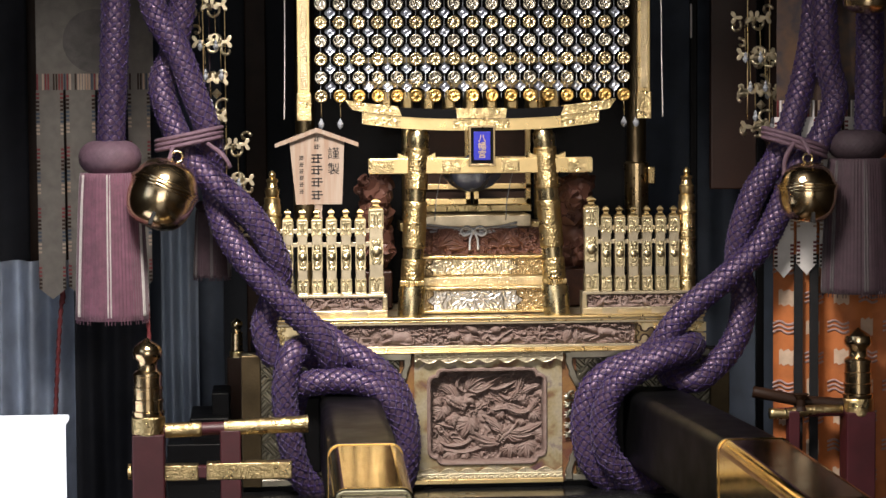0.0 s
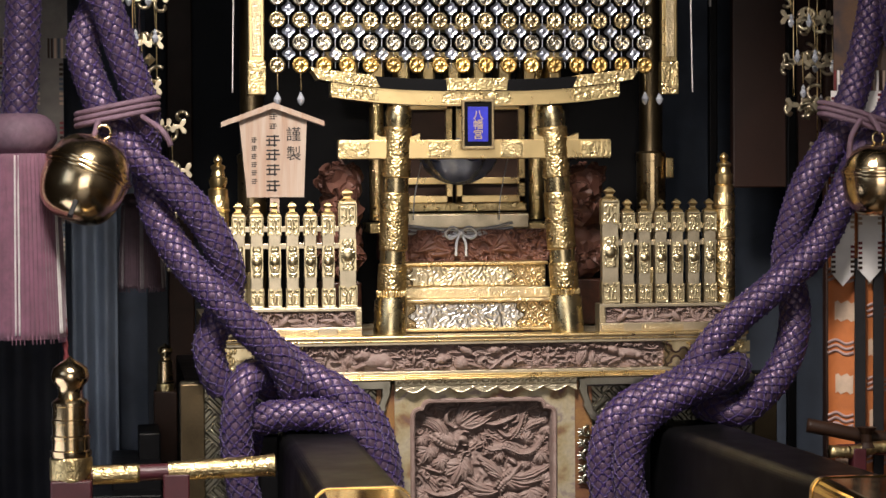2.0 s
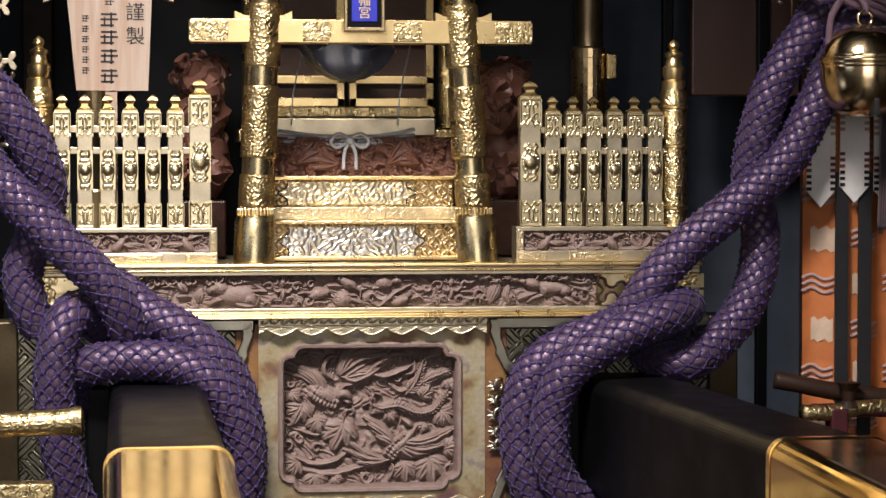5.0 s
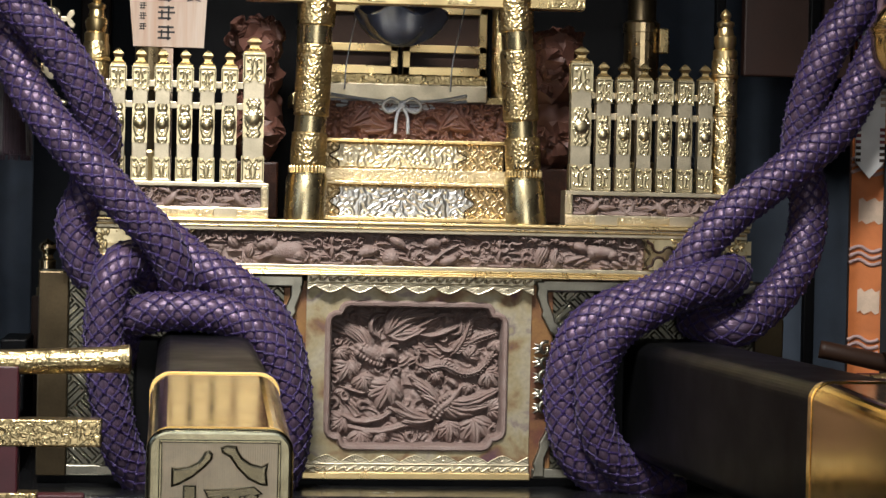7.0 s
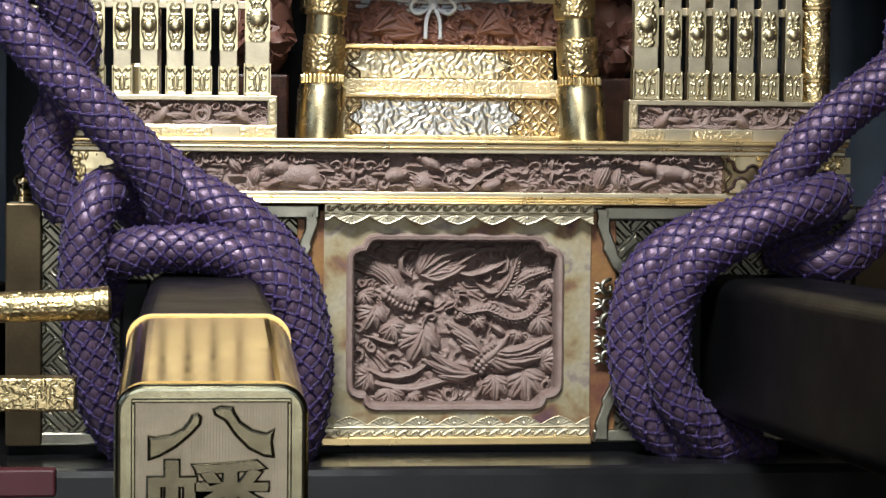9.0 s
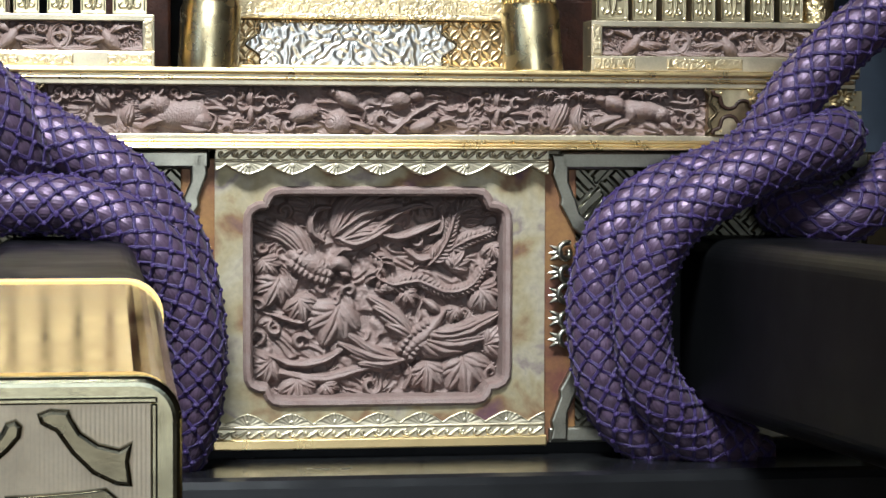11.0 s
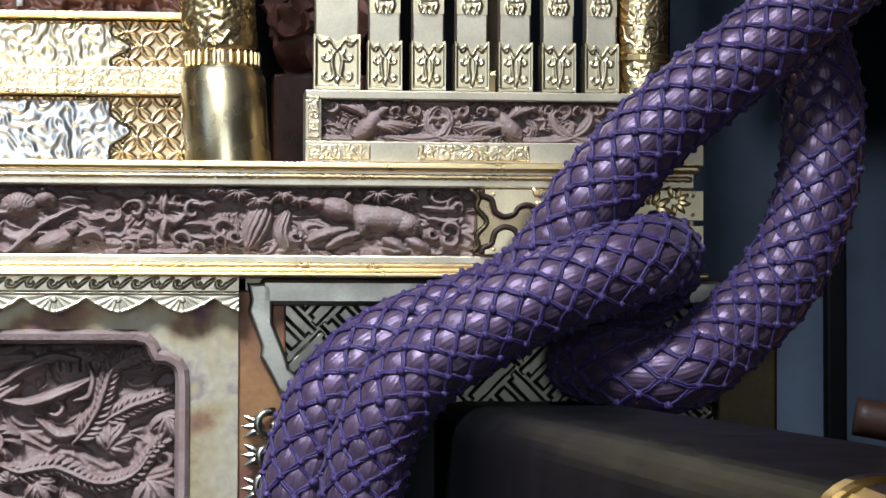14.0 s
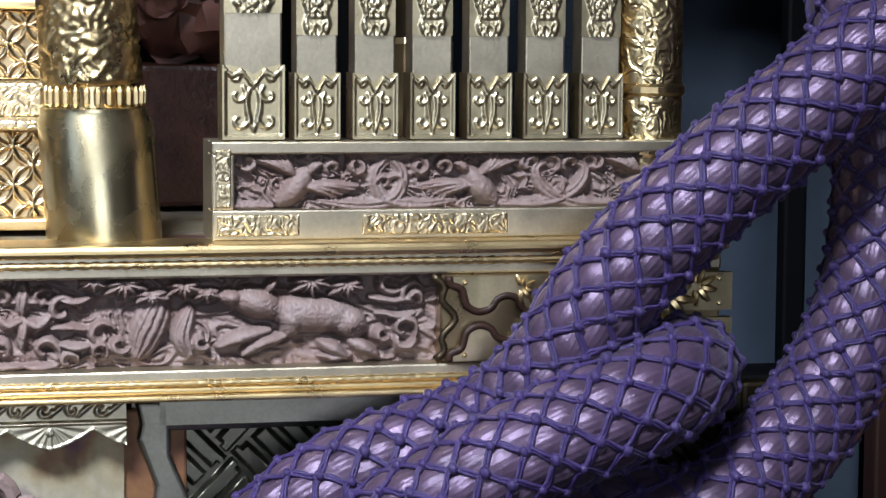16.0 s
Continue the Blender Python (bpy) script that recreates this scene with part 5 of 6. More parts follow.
for k in range(40):
    st.append((curl(rnd.uniform(-0.17, 0.17), rnd.uniform(1.312, 1.372), rnd.uniform(0.008, 0.02), rnd.uniform(3, 6), rnd.uniform(0, 6), rnd.choice((-1, 1))), 0.005, rnd.uniform(0.01, 0.022), 2))
for x, a in ((-0.11, 0.4), (-0.03, 2.8), (0.06, 0.5), (0.12, 2.5)):
    st += fan(x, 1.33, a - 0.5, a + 0.5, 6, 0.055, 0.05, 0.006, 0.024)
grid_part("dragon_beam", *sheet_relief(-0.185, 0.195, 1.308, 1.380, 0.262, lambda X, Z, q=strokes_height(st): np.maximum(q(X, Z), ground(X, Z, 60, 0.006, 0.016, 2.0)), 260, 56), REDWOOD, steps, "red-brown carved dragon beam")
part("beam_core", boxes((-0.187, 0.197, 0.263, 0.42, 1.308, 1.380)), REDWOOD, steps)
shrine = thing("sanctuary", (0, 0.6, 1.157), "gilt inner sanctuary with double lattice doors and dark body", "sanctuary")
part("body", boxes((-0.46, 0.46, 0.46, 1.1, 1.157, 2.35)), LACQUER, shrine)
part("sill", boxes((-0.155, 0.155, 0.28, 0.46, 1.382, 1.416), bevel=0.003), PALE, shrine, "bright pale gold sill")
part("sill_edge", boxes((-0.215, 0.215, 0.30, 0.46, 1.372, 1.395), bevel=0.002), CHASED, shrine)
part("upper_sill", boxes((-0.16, 0.17, 0.395, 0.46, 1.420, 1.440), bevel=0.002), CHASED, shrine)
for x in (-0.185, 0.197):
    part("door_post", lathe([(0.017, 0), (0.017, 0.36), (0.02, 0.37), (0.02, 0.4)], (x, 0.42, 1.40), 20), CHASED, shrine)
for x0, x1 in ((-0.158, -0.004), (0.004, 0.170)):
    d = part("door", boxes((x0, x1, 0.425, 0.455, 1.44, 1.68)), DARKWOOD, shrine)
    for q in ((x0, x0 + 0.016, 1.44, 1.68), (x1 - 0.016, x1, 1.44, 1.68), (x0, x1, 1.44, 1.458), (x0, x1, 1.484, 1.50), (x0, x1, 1.56, 1.578), (x0, x1, 1.66, 1.68)):
        part("door_rail", boxes((q[0], q[1], 0.413, 0.43, q[2], q[3]), bevel=0.002), GOLD, d)
for x in (-0.478, 0.478):
    for y in (0.42,):
        c = part("column", lathe([(0.028, 0), (0.028, 0.30), (0.033, 0.31), (0.033, 0.38), (0.028, 0.39), (0.028, 0.9)], (x, y, 1.157), 24), DULLBRASS, shrine, "dark gilt corner column", smooth=True)
        part("column_band", lathe([(0.0295, 0.24), (0.0345, 0.245), (0.0345, 0.385), (0.0295, 0.39)], (x, y, 1.157), 24), LATTICE, c)
        part("bracket_plate", boxes((x + 0.030, x + 0.050, y - 0.030, y - 0.020, 1.495, 1.545), bevel=0.003), GOLD, c)
        part("column_ring", lathe([(0.0295, 0.375), (0.036, 0.38), (0.036, 0.398), (0.0295, 0.403)], (x, y, 1.157), 24), LATTICE, c)
        part("column_foot", lathe([(0.031, 0.0), (0.031, 0.12), (0.029, 0.125)], (x, y, 1.157), 24), GOLD, c)

for z0, z1, x in ((1.690, 1.708, 0.26), (1.775, 1.795, 0.30), (1.845, 1.862, 0.34)):
    part("eave_beam", boxes((-x - 0.01, x - 0.01, 0.375, 0.46, z0, z1), bevel=0.003), CHASED, shrine)
for k in range(9):
    part("eave_bracket", boxes((-0.262 + 0.06 * k, -0.232 + 0.06 * k, 0.36, 0.46, 1.712, 1.770), bevel=0.006), GOLD, shrine)
gong = thing("hanging_bowl", (-0.015, 0.25, 1.484), "dark blue metal bowl hanging under the torii", "bowl")
bm = lathe([(0.001, 0), (0.03, 0.006), (0.058, 0.022), (0.078, 0.044), (0.086, 0.058), (0.09, 0.062), (0.086, 0.066), (0.02, 0.09), (0.001, 0.1)], (-0.015, 0.25, 1.482), 40)
for v in bm.verts:
    a = math.atan2(v.co.y - 0.25, v.co.x + 0.015)
    v.co.z += 0.009 * math.sin(a * 6) * min(1, (v.co.z - 1.482) / 0.04)
part("bowl", bm, STEEL, gong, smooth=True)
for x in (-0.115, 0.085):
    wire("hanging_thread", [(x + 0.02, 0.26, 1.56), (x, 0.262, 1.46), (x - 0.004, 0.262, 1.40)], 0.0014, GREYCORD, gong, n=5)
cordset = thing("bow_cord", (-0.01, 0.25, 1.37), "grey-white twisted cord tied in a bow on the sill", "cord")
for dz, dy in ((0.0, 0.0), (0.007, -0.004), (-0.007, -0.002)):
    wire("cord_line", [(-0.145, 0.262 + dy, 1.382 + dz * 1.4), (-0.08, 0.258 + dy, 1.376 + dz), (-0.012, 0.252 + dy, 1.372 + dz), (0.06, 0.258 + dy, 1.377 + dz), (0.118, 0.262 + dy, 1.385 + dz * 1.6)], 0.0034, GREYCORD, cordset, n=7)
for s in (-1, 1):
    wire("bow_loop", [(-0.012, 0.244, 1.376), (-0.012 + s * 0.02, 0.238, 1.386), (-0.012 + s * 0.036, 0.24, 1.372), (-0.012 + s * 0.024, 0.242, 1.36), (-0.012, 0.242, 1.372)], 0.0033, GREYCORD, cordset, n=7, step=0.004)
    wire("bow_tail", [(-0.012, 0.242, 1.372), (-0.012 + s * 0.010, 0.236, 1.352), (-0.012 + s * 0.012, 0.238, 1.318)], 0.0033, GREYCORD, cordset, n=7, step=0.004)
part("knot", lathe([(0.001, -0.008), (0.007, -0.005), (0.008, 0.0), (0.007, 0.005), (0.001, 0.008)], (-0.012, 0.242, 1.372), 14), GREYCORD, cordset, smooth=True)


# ---- guardian figures ----
def guardian(x, hand):
    bm = bmesh.new()
    rnd = random.Random(3)
    blobs = [(0, 0.0, 0.06, 0.055), (0, -0.01, 0.13, 0.05), (hand * 0.005, -0.03, 0.19, 0.043), (hand * 0.012, -0.06, 0.178, 0.026), (hand * 0.012, -0.055, 0.160, 0.022),
             (0.022, -0.045, 0.205, 0.011), (-0.022, -0.045, 0.205, 0.011), (0.03, -0.04, 0.03, 0.022), (-0.03, -0.04, 0.03, 0.022), (0, 0.01, 0.015, 0.045)]
    for k in range(26):
        a, h = rnd.uniform(0, 6.28), rnd.uniform(0.1, 0.235)
        blobs.append((0.038 * math.cos(a), 0.034 * math.sin(a), h, rnd.uniform(0.011, 0.018)))
    for bx, by, bz, r in blobs:
        bmesh.ops.create_icosphere(bm, subdivisions=3, radius=r, matrix=Matrix.Translation((x + bx, 0.3 + by, 1.29 + bz)))
    for v in bm.verts:
        q = v.co.copy()
        v.co += Vector((noise.noise(q * 55), noise.noise(q * 55 + Vector((9, 0, 0))), noise.noise(q * 55 + Vector((0, 9, 0))))) * 0.013
        v.co += Vector((0, -1, 0)) * 0.006 * math.sin(11 * noise.noise(q * 70 + Vector((4, 4, 4))))
    tagged(part("figure_block", boxes((x - 0.045, x + 0.045, 0.26, 0.36, 1.157, 1.262), bevel=0.004), BROWNWOOD), "red-brown wooden block under a guardian lion", "block", "figure blocks")
    tagged(part("guardian_figure", bm, REDWOOD, smooth=True), "red-brown carved wooden guardian lion on a dark block", "statue", "guardian lions")


guardian(-0.285, 1)
guardian(0.283, -1)

# ---- beaded blind of discs ----
blind = thing("disc_blind", (-0.02, 0.12, 1.70), "hanging blind of gilt discs and blue-silver quatrefoils between gold posts", "blind")
for x0, x1 in ((-0.503, -0.467), (0.430, 0.466)):
    p = part("frame_post", boxes((x0, x1, 0.105, 0.13, 1.685, 2.3), bevel=0.003), GOLD, blind)
    part("chased_end", boxes((x0 - 0.002, x1 + 0.002, 0.102, 0.133, 1.685, 1.76), bevel=0.002), CHASED, p)
    part("inner_edge", boxes((x0 + 0.008, x1 - 0.008, 0.101, 0.106, 1.77, 2.3), bevel=0.001), FINE, p)


def disc_mesh(kind):
    def h(r, a):
        if kind == "comma":
            return 0.0015 + 0.0012 * math.sin(3 * a + r * 240) * (r < 0.014) + 0.0012 * (0.0155 < r < 0.018)
        return 0.001 + 0.0011 * math.cos(8 * a) * (0.006 < r < 0.015) + 0.0012 * (0.0155 < r < 0.0185) + 0.002 * (r < 0.004)
    verts, faces = [(0, -h(0, 0), 0)], []
    rs, n = (0.003, 0.006, 0.010, 0.0135, 0.016, 0.0175, 0.0195, 0.0205), 32
    for r in rs:
        for k in range(n):
            a = 2 * math.pi * k / n
            y = -h(r, a) if r < 0.02 else 0.001
            verts.append((r * math.cos(a), y, r * math.sin(a)))
    for k in range(n):
        faces.append((0, 1 + k, 1 + (k + 1) % n))
        for j in range(len(rs) - 1):
            faces.append((1 + j * n + k, 1 + (j + 1) * n + k, 1 + (j + 1) * n + (k + 1) % n, 1 + j * n + (k + 1) % n))
    me = bpy.data.meshes.new("disc")
    me.from_pydata(verts, [], faces)
    me.update()
    me.polygons.foreach_set("use_smooth", [True] * len(me.polygons))
    return me


def quatrefoil_mesh():
    n, verts, faces = 32, [(0, -0.003, 0)], []
    for s, y in ((0.5, -0.0015), (0.9, -0.0028), (1.0, 0.0)):
        for k in range(n):
            a = 2 * math.pi * k / n
            r = s * (0.0095 + 0.0042 * abs(math.cos(2 * a)))
            verts.append((r * math.cos(a), y, r * math.sin(a)))
    for k in range(n):
        faces.append((0, 1 + k, 1 + (k + 1) % n))
        for j in range(2):
            faces.append((1 + j * n + k, 1 + (j + 1) * n + k, 1 + (j + 1) * n + (k + 1) % n, 1 + j * n + (k + 1) % n))
    me = bpy.data.meshes.new("quatrefoil")
    me.from_pydata(verts, [], faces)
    me.update()
    me.materials.append(QUATRE)
    return me


meshes = {}
for kind, mat in (("comma", DISCSILVER), ("flower", DISC), ("amber", AMBER)):
    meshes[kind] = disc_mesh("comma" if kind == "comma" else "flower")
    meshes[kind].materials.append(mat)
quat = quatrefoil_mesh()
rnd = random.Random(5)


def hang(name, me, x, y, z):
    ob = new(name, me)
    ob.parent = blind
    ob.matrix_local = Matrix.Translation(Vector((x, y, z)) - blind.location) @ pose(0, 0, 0, rnd.uniform(-3, 5), rnd.uniform(-9, 9), rnd.uniform(-3, 3)) @ Matrix.Scale(0.9 if name == "disc" else 1.1, 4)


for row in range(7):
    for col in range(17):
        x, z = -0.438 + 0.0521 * col, 1.752 + 0.0502 * row
        hang("disc", meshes["amber" if row == 0 and col > 0 else "comma" if row % 2 else "flower"], x, 0.13, z)
        if col < 16:
            hang("quatrefoil", quat, x + 0.026, 0.133, z + 0.0251)
verts, faces = [], []
for col in range(33):
    x = -0.438 + 0.02605 * col
    vs, fs = sweep([Vector((x, 0.138, 1.745 + 0.05 * k)) for k in range(9)], 0.0012, 4)
    faces += [tuple(q + len(verts) for q in f) for f in fs]
    verts += vs
tagged(grid_part("threads", verts, faces, GREYCORD, blind), kind="stuff")
for x in (-0.438, -0.386, 0.396, 0.43):
    c = wire("pendant_chain", [(x, 0.13, 1.735), (x + 0.001, 0.13, 1.69)], 0.0012, GOLD, blind, n=5)
    part("pendant_drop", lathe([(0.001, 0), (0.007, 0.006), (0.009, 0.014), (0.005, 0.022), (0.001, 0.03)], (x, 0.13, 1.662), 12), CRYSTAL, c, smooth=True)
for x in (-0.535, 0.495):
    tagged(wire("white_string", [(x, 0.10, 2.35), (x, 0.10, 1.95), (x + 0.004 * (1 if x > 0 else -1), 0.10, 1.69)], 0.0018, WHITETHREAD, None, n=5),
           "thin white string hanging beside the disc blind", "string")

# ---- wooden sign ----
sign = thing("wooden_sign", (-0.45, 0.09, 1.157), "pale wooden maker's sign with a small gabled top and ink writing", "sign")
bm = bmesh.new()
pts = [(-0.510, 1.459), (-0.385, 1.459), (-0.377, 1.640), (-0.452, 1.662), (-0.527, 1.638)]
fr = [bm.verts.new((a, 0.080, b)) for a, b in pts]
bk = [bm.verts.new((a, 0.094, b)) for a, b in pts]
bm.faces.new(fr)
bm.faces.new(bk[::-1])
for i in range(5):
    bm.faces.new((fr[i], bk[i], bk[(i + 1) % 5], fr[(i + 1) % 5]))
bmesh.ops.recalc_face_normals(bm, faces=bm.faces)
board = part("board", bm, SIGNWOOD, sign)
for sx, tip in ((-1, (-0.566, 1.624)), (1, (-0.340, 1.626))):
    bm = bmesh.new()
    ridge = (-0.452, 1.667)
    q = [(*ridge, 0.0), (*tip, 0.0), (*tip, -0.011), (*ridge, -0.013)]
    a = [bm.verts.new((p[0], 0.066, p[1] + p[2])) for p in q]
    b = [bm.verts.new((p[0], 0.104, p[1] + p[2])) for p in q]
    bm.faces.new(a)
    bm.faces.new(b[::-1])
    for i in range(4):
        bm.faces.new((a[i], b[i], b[(i + 1) % 4], a[(i + 1) % 4]))
    bmesh.ops.recalc_face_normals(bm, faces=bm.faces)
    part("gable_board", bm, SIGNWOOD, sign)
part("stick", boxes((-0.460, -0.439, 0.083, 0.094, 1.157, 1.46), bevel=0.001), SIGNWOOD, sign)
for ch, z in (("謹", 1.595), ("製", 1.553)):
    lettering(ch, 0.034, (-0.407, 0.0795, z), INK, board)
# writing that stays unread: upright bars
for x, zs, w, h in ((-0.452, (1.636, 1.615), 0.016, 0.013), (-0.453, (1.583, 1.552, 1.519, 1.484), 0.029, 0.026), (-0.494, (1.585, 1.567, 1.549, 1.531, 1.513, 1.494), 0.012, 0.012)):
    for z in zs:
        for k, (dx, dz, a, b) in enumerate(((0, 0.38, 0.95, 0.13), (0.02, 0.04, 1.05, 0.13), (-0.1, -0.36, 0.8, 0.13), (0.14, 0.0, 0.12, 1.0), (-0.26, -0.1, 0.11, 0.6))):
            part("ink_bar", boxes((x + (dx - a / 2) * w, x + (dx + a / 2) * w, 0.0790, 0.0802, z + (dz - b / 2) * h, z + (dz + b / 2) * h)), INK, board)


# ---- bells ----
def bell(at, r, tilt, label):
    b = thing("bell", at, label, "bell", "rope bells")
    m = Matrix.Translation(at) @ pose(0, 0, 0, *tilt)

    def put(bm):
        bmesh.ops.transform(bm, matrix=m, verts=bm.verts)
        return bm

    prof = []
    for k in range(25):
        a = math.pi * k / 24
        prof.append((max(r * math.sin(a) ** 0.62, 0.0005), -r * 1.02 * math.cos(a)))
    shell = part("shell", put(lathe(prof, n=48)), BELL, b, smooth=True)
    for z, out in ((0.34, 1.035), (0.24, 1.085), (0.14, 1.035)):
        rr = r * (1 - (z / 1.02) ** 2) ** 0.31
        part("band", put(lathe([(rr * 0.98, z * r - 0.0050), (rr * (out - 0.01), z * r - 0.0042), (rr * out, z * r - 0.0016), (rr * out, z * r + 0.0016), (rr * (out - 0.01), z * r + 0.0042), (rr * 0.98, z * r + 0.0050)], n=48)), BELL, shell, smooth=True)
    part("slit", put(boxes((-r * 0.06, r * 0.06, -r * 0.9, r * 0.9, -r * 1.0, -r * 0.62), bevel=0.002)), INK, shell)
    part("crown", put(lathe([(r * 0.34, r * 0.92), (r * 0.34, r * 1.0), (r * 0.2, r * 1.04), (r * 0.1, r * 1.06)], n=24)), BELL, b)
    for k in range(10):
        a = 2 * math.pi * k / 10
        bm = bmesh.new()
        bmesh.ops.create_icosphere(bm, subdivisions=1, radius=r * 0.06, matrix=Matrix.Translation((r * 0.33 * math.cos(a), r * 0.33 * math.sin(a), r * 0.98)))
        part("bead", put(bm), BELL, b, smooth=True)
    ring = [m @ Vector((r * 0.17 * math.cos(t), 0, r * 1.2 + r * 0.17 * math.sin(t))) for t in [2 * math.pi * k / 16 for k in range(17)]]
    grid_part("ring", *sweep(ring, r * 0.045, 8), BELL, b)


bell((-0.858, -0.20, 1.500), 0.088, (-8, 22, 0), "round polished gold bell tied to the purple rope")
bell((0.832, -0.20, 1.488), 0.076, (0, 0, 0), "round polished gold bell hanging from the purple rope")


def tie(points_list, label):
    c = thing("tie_cord", points_list[0][0], label, "cord", "tie cords")
    for pts in points_list:
        wire("cord", pts, 0.0062, DUSKTHREAD, c, n=8, step=0.005)


def rings(cx, cz, y, n, lean):
    out = []
    for k in range(n):
        z = cz + (k - n / 2) * 0.012
        out.append([(cx + 0.085 * math.cos(a), y - 0.062 * math.sin(a), z + lean * 0.07 * math.cos(a)) for a in [2 * math.pi * j / 14 + 0.3 * k for j in range(15)]])
    return out


tie(rings(-0.790, 1.648, -0.10, 3, 0.25) + [[(-0.74, -0.17, 1.63), (-0.70, -0.215, 1.60), (-0.68, -0.21, 1.565)], [(-0.83, -0.175, 1.62), (-0.835, -0.185, 1.60), (-0.84, -0.19, 1.585)]], "dusky plum cord wound round the rope")
tie(rings(0.82, 1.625, -0.10, 3, -0.4) + [[(0.80, -0.18, 1.62), (0.775, -0.19, 1.58), (0.770, -0.19, 1.53)], [(0.82, -0.18, 1.63), (0.835, -0.195, 1.60), (0.832, -0.20, 1.585)]], "dusky plum cord wound round the rope")


# ---- tassels ----
def tassel(x, y, zt, zk, zb, r, label, thread=TASSEL, head=DUSKTHREAD, stripe=WHITETHREAD, end=True):
    t = thing("tassel", (x, y, zb), label, "tassel", "rope tassels")
    if end:
        rope("rope_end", TASSEL_L if x < 0 else TASSEL_R, t, 0.035)
    h = zt - zk

    def knob(i, a):
        u = i / 20
        return 0.001 + (r * 1.0) * (math.sin(math.pi * min(max(u * 0.94 + 0.03, 0), 1)) ** 0.26) + 0.0022 * math.sin(a * 30 + (i % 2) * math.pi) * math.sin(i * 1.57)

    grid_part("knob", *sweep([Vector((x, y, zk + h * k / 20)) for k in range(21)], knob, 96), head, t, "knotted dusky plum head")
    n = 20
    rnd = random.Random(2)
    jag = [rnd.uniform(-0.004, 0.004) for _ in range(180)]

    def skirt(i, a):
        u = i / n
        k = int(a / (2 * math.pi) * 180) % 180
        return r * (0.95 + 0.24 * u ** 0.7) + 0.0022 * math.sin(a * 60) + 0.0015 * math.sin(a * 13 + u * 2)

    grid_part("skirt", *sweep([Vector((x, y, zk + 0.004 - (zk - zb) * k / n)) for k in range(n + 1)], skirt, 180), thread, t, "long plum thread skirt")
    for k in range(70):
        a = 2 * math.pi * k / 70
        rr = r * 1.17
        wire("loose_thread", [(x + rr * math.cos(a), y + rr * math.sin(a), zb + 0.012), (x + rr * 1.01 * math.cos(a), y + rr * 1.01 * math.sin(a), zb - rnd.uniform(0.002, 0.012))], 0.0016, thread, t, n=4, step=0.009)
    for a in (-2.66, -2.58, -1.62, -1.54, -0.5, -0.42):
        wire("white_thread", [(x + r * (0.955 + 0.24 * u ** 0.7) * 1.012 * math.cos(a), y + r * (0.955 + 0.24 * u ** 0.7) * 1.012 * math.sin(a), zk - (zk - zb) * u) for u in (0, 0.2, 0.5, 0.8, 0.99)], 0.0022, stripe, t, n=5, step=0.01)


tassel(-0.996, -0.10, 1.638, 1.551, 1.168, 0.080, "plum thread tassel with white stripes under a knotted head")
# same kind of tassel as the left one, its shade painted in by darker threads
tassel(0.993, -0.10, 1.652, 1.572, 1.212, 0.080, "plum thread tassel with white stripes, darkened for shade, under a knotted head", SHADETASSEL, SHADEHEAD, SHADETHREAD)
tassel(-0.740, 0.15, 1.47, 1.44, 1.258, 0.042, "small dark plum tassel hanging behind the rope", SHADETASSEL, SHADEHEAD, SHADETHREAD, False)
wire("hanging_cord", [(-0.740, 0.15, 1.46), (-0.740, 0.15, 1.9), (-0.740, 0.15, 2.352)], 0.003, SHADEHEAD, bpy.data.objects["tassel.002"], n=6, step=0.05)


# ---- cloths ----
def cloth(x0, x1, z0, z1, y, fold, waves, nx=60, nz=40, lower=None):
    verts, faces = [], []
    for j in range(nz + 1):
        v = j / nz
        for i in range(nx + 1):
            u = i / nx
            zb = lower(u) if lower else z0
            z = zb + (z1 - zb) * v
            yy = y + fold * math.sin(u * waves * 2 * math.pi + 0.8 * math.sin(v * 2.2)) * (1.1 - 0.4 * v) + 0.3 * fold * math.sin(u * waves * 4.3 + v * 3)
            verts.append((x0 + (x1 - x0) * u, yy, z))
    for j in range(nz):
        for i in range(nx):
            a = j * (nx + 1) + i
            faces.append((a, a + 1, a + nx + 2, a + nx + 1))
    return verts, faces


def curtain(name, label, material, *args, **kw):
    ob = grid_part(name, *cloth(*args, **kw), material)
    so = ob.modifiers.new("thickness", "SOLIDIFY")
    so.thickness = 0.003
    return tagged(ob, label, "curtain")


curtain("curtain", "pale blue-grey cloth hanging in folds behind the railing", PALECLOTH, -1.42, -1.12, 0.0, 1.28, 0.62, 0.045, 3.5, nx=120)
curtain("curtain", "dark blue-grey cloth hanging behind the rope", BLUECLOTH, -0.98, -0.72, 0.0, 2.62, 0.72, 0.02, 2.0)
curtain("curtain", "blue-grey cloth strip hanging in folds by the dark post", STRIPCLOTH, -0.902, -0.794, 0.40, 1.46, 0.64, 0.014, 2.2, nx=60)
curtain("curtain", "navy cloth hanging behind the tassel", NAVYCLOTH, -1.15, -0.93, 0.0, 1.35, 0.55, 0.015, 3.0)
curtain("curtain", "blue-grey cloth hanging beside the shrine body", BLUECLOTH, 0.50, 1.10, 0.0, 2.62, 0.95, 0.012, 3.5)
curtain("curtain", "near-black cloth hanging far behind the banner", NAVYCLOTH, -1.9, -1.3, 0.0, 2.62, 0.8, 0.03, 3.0)


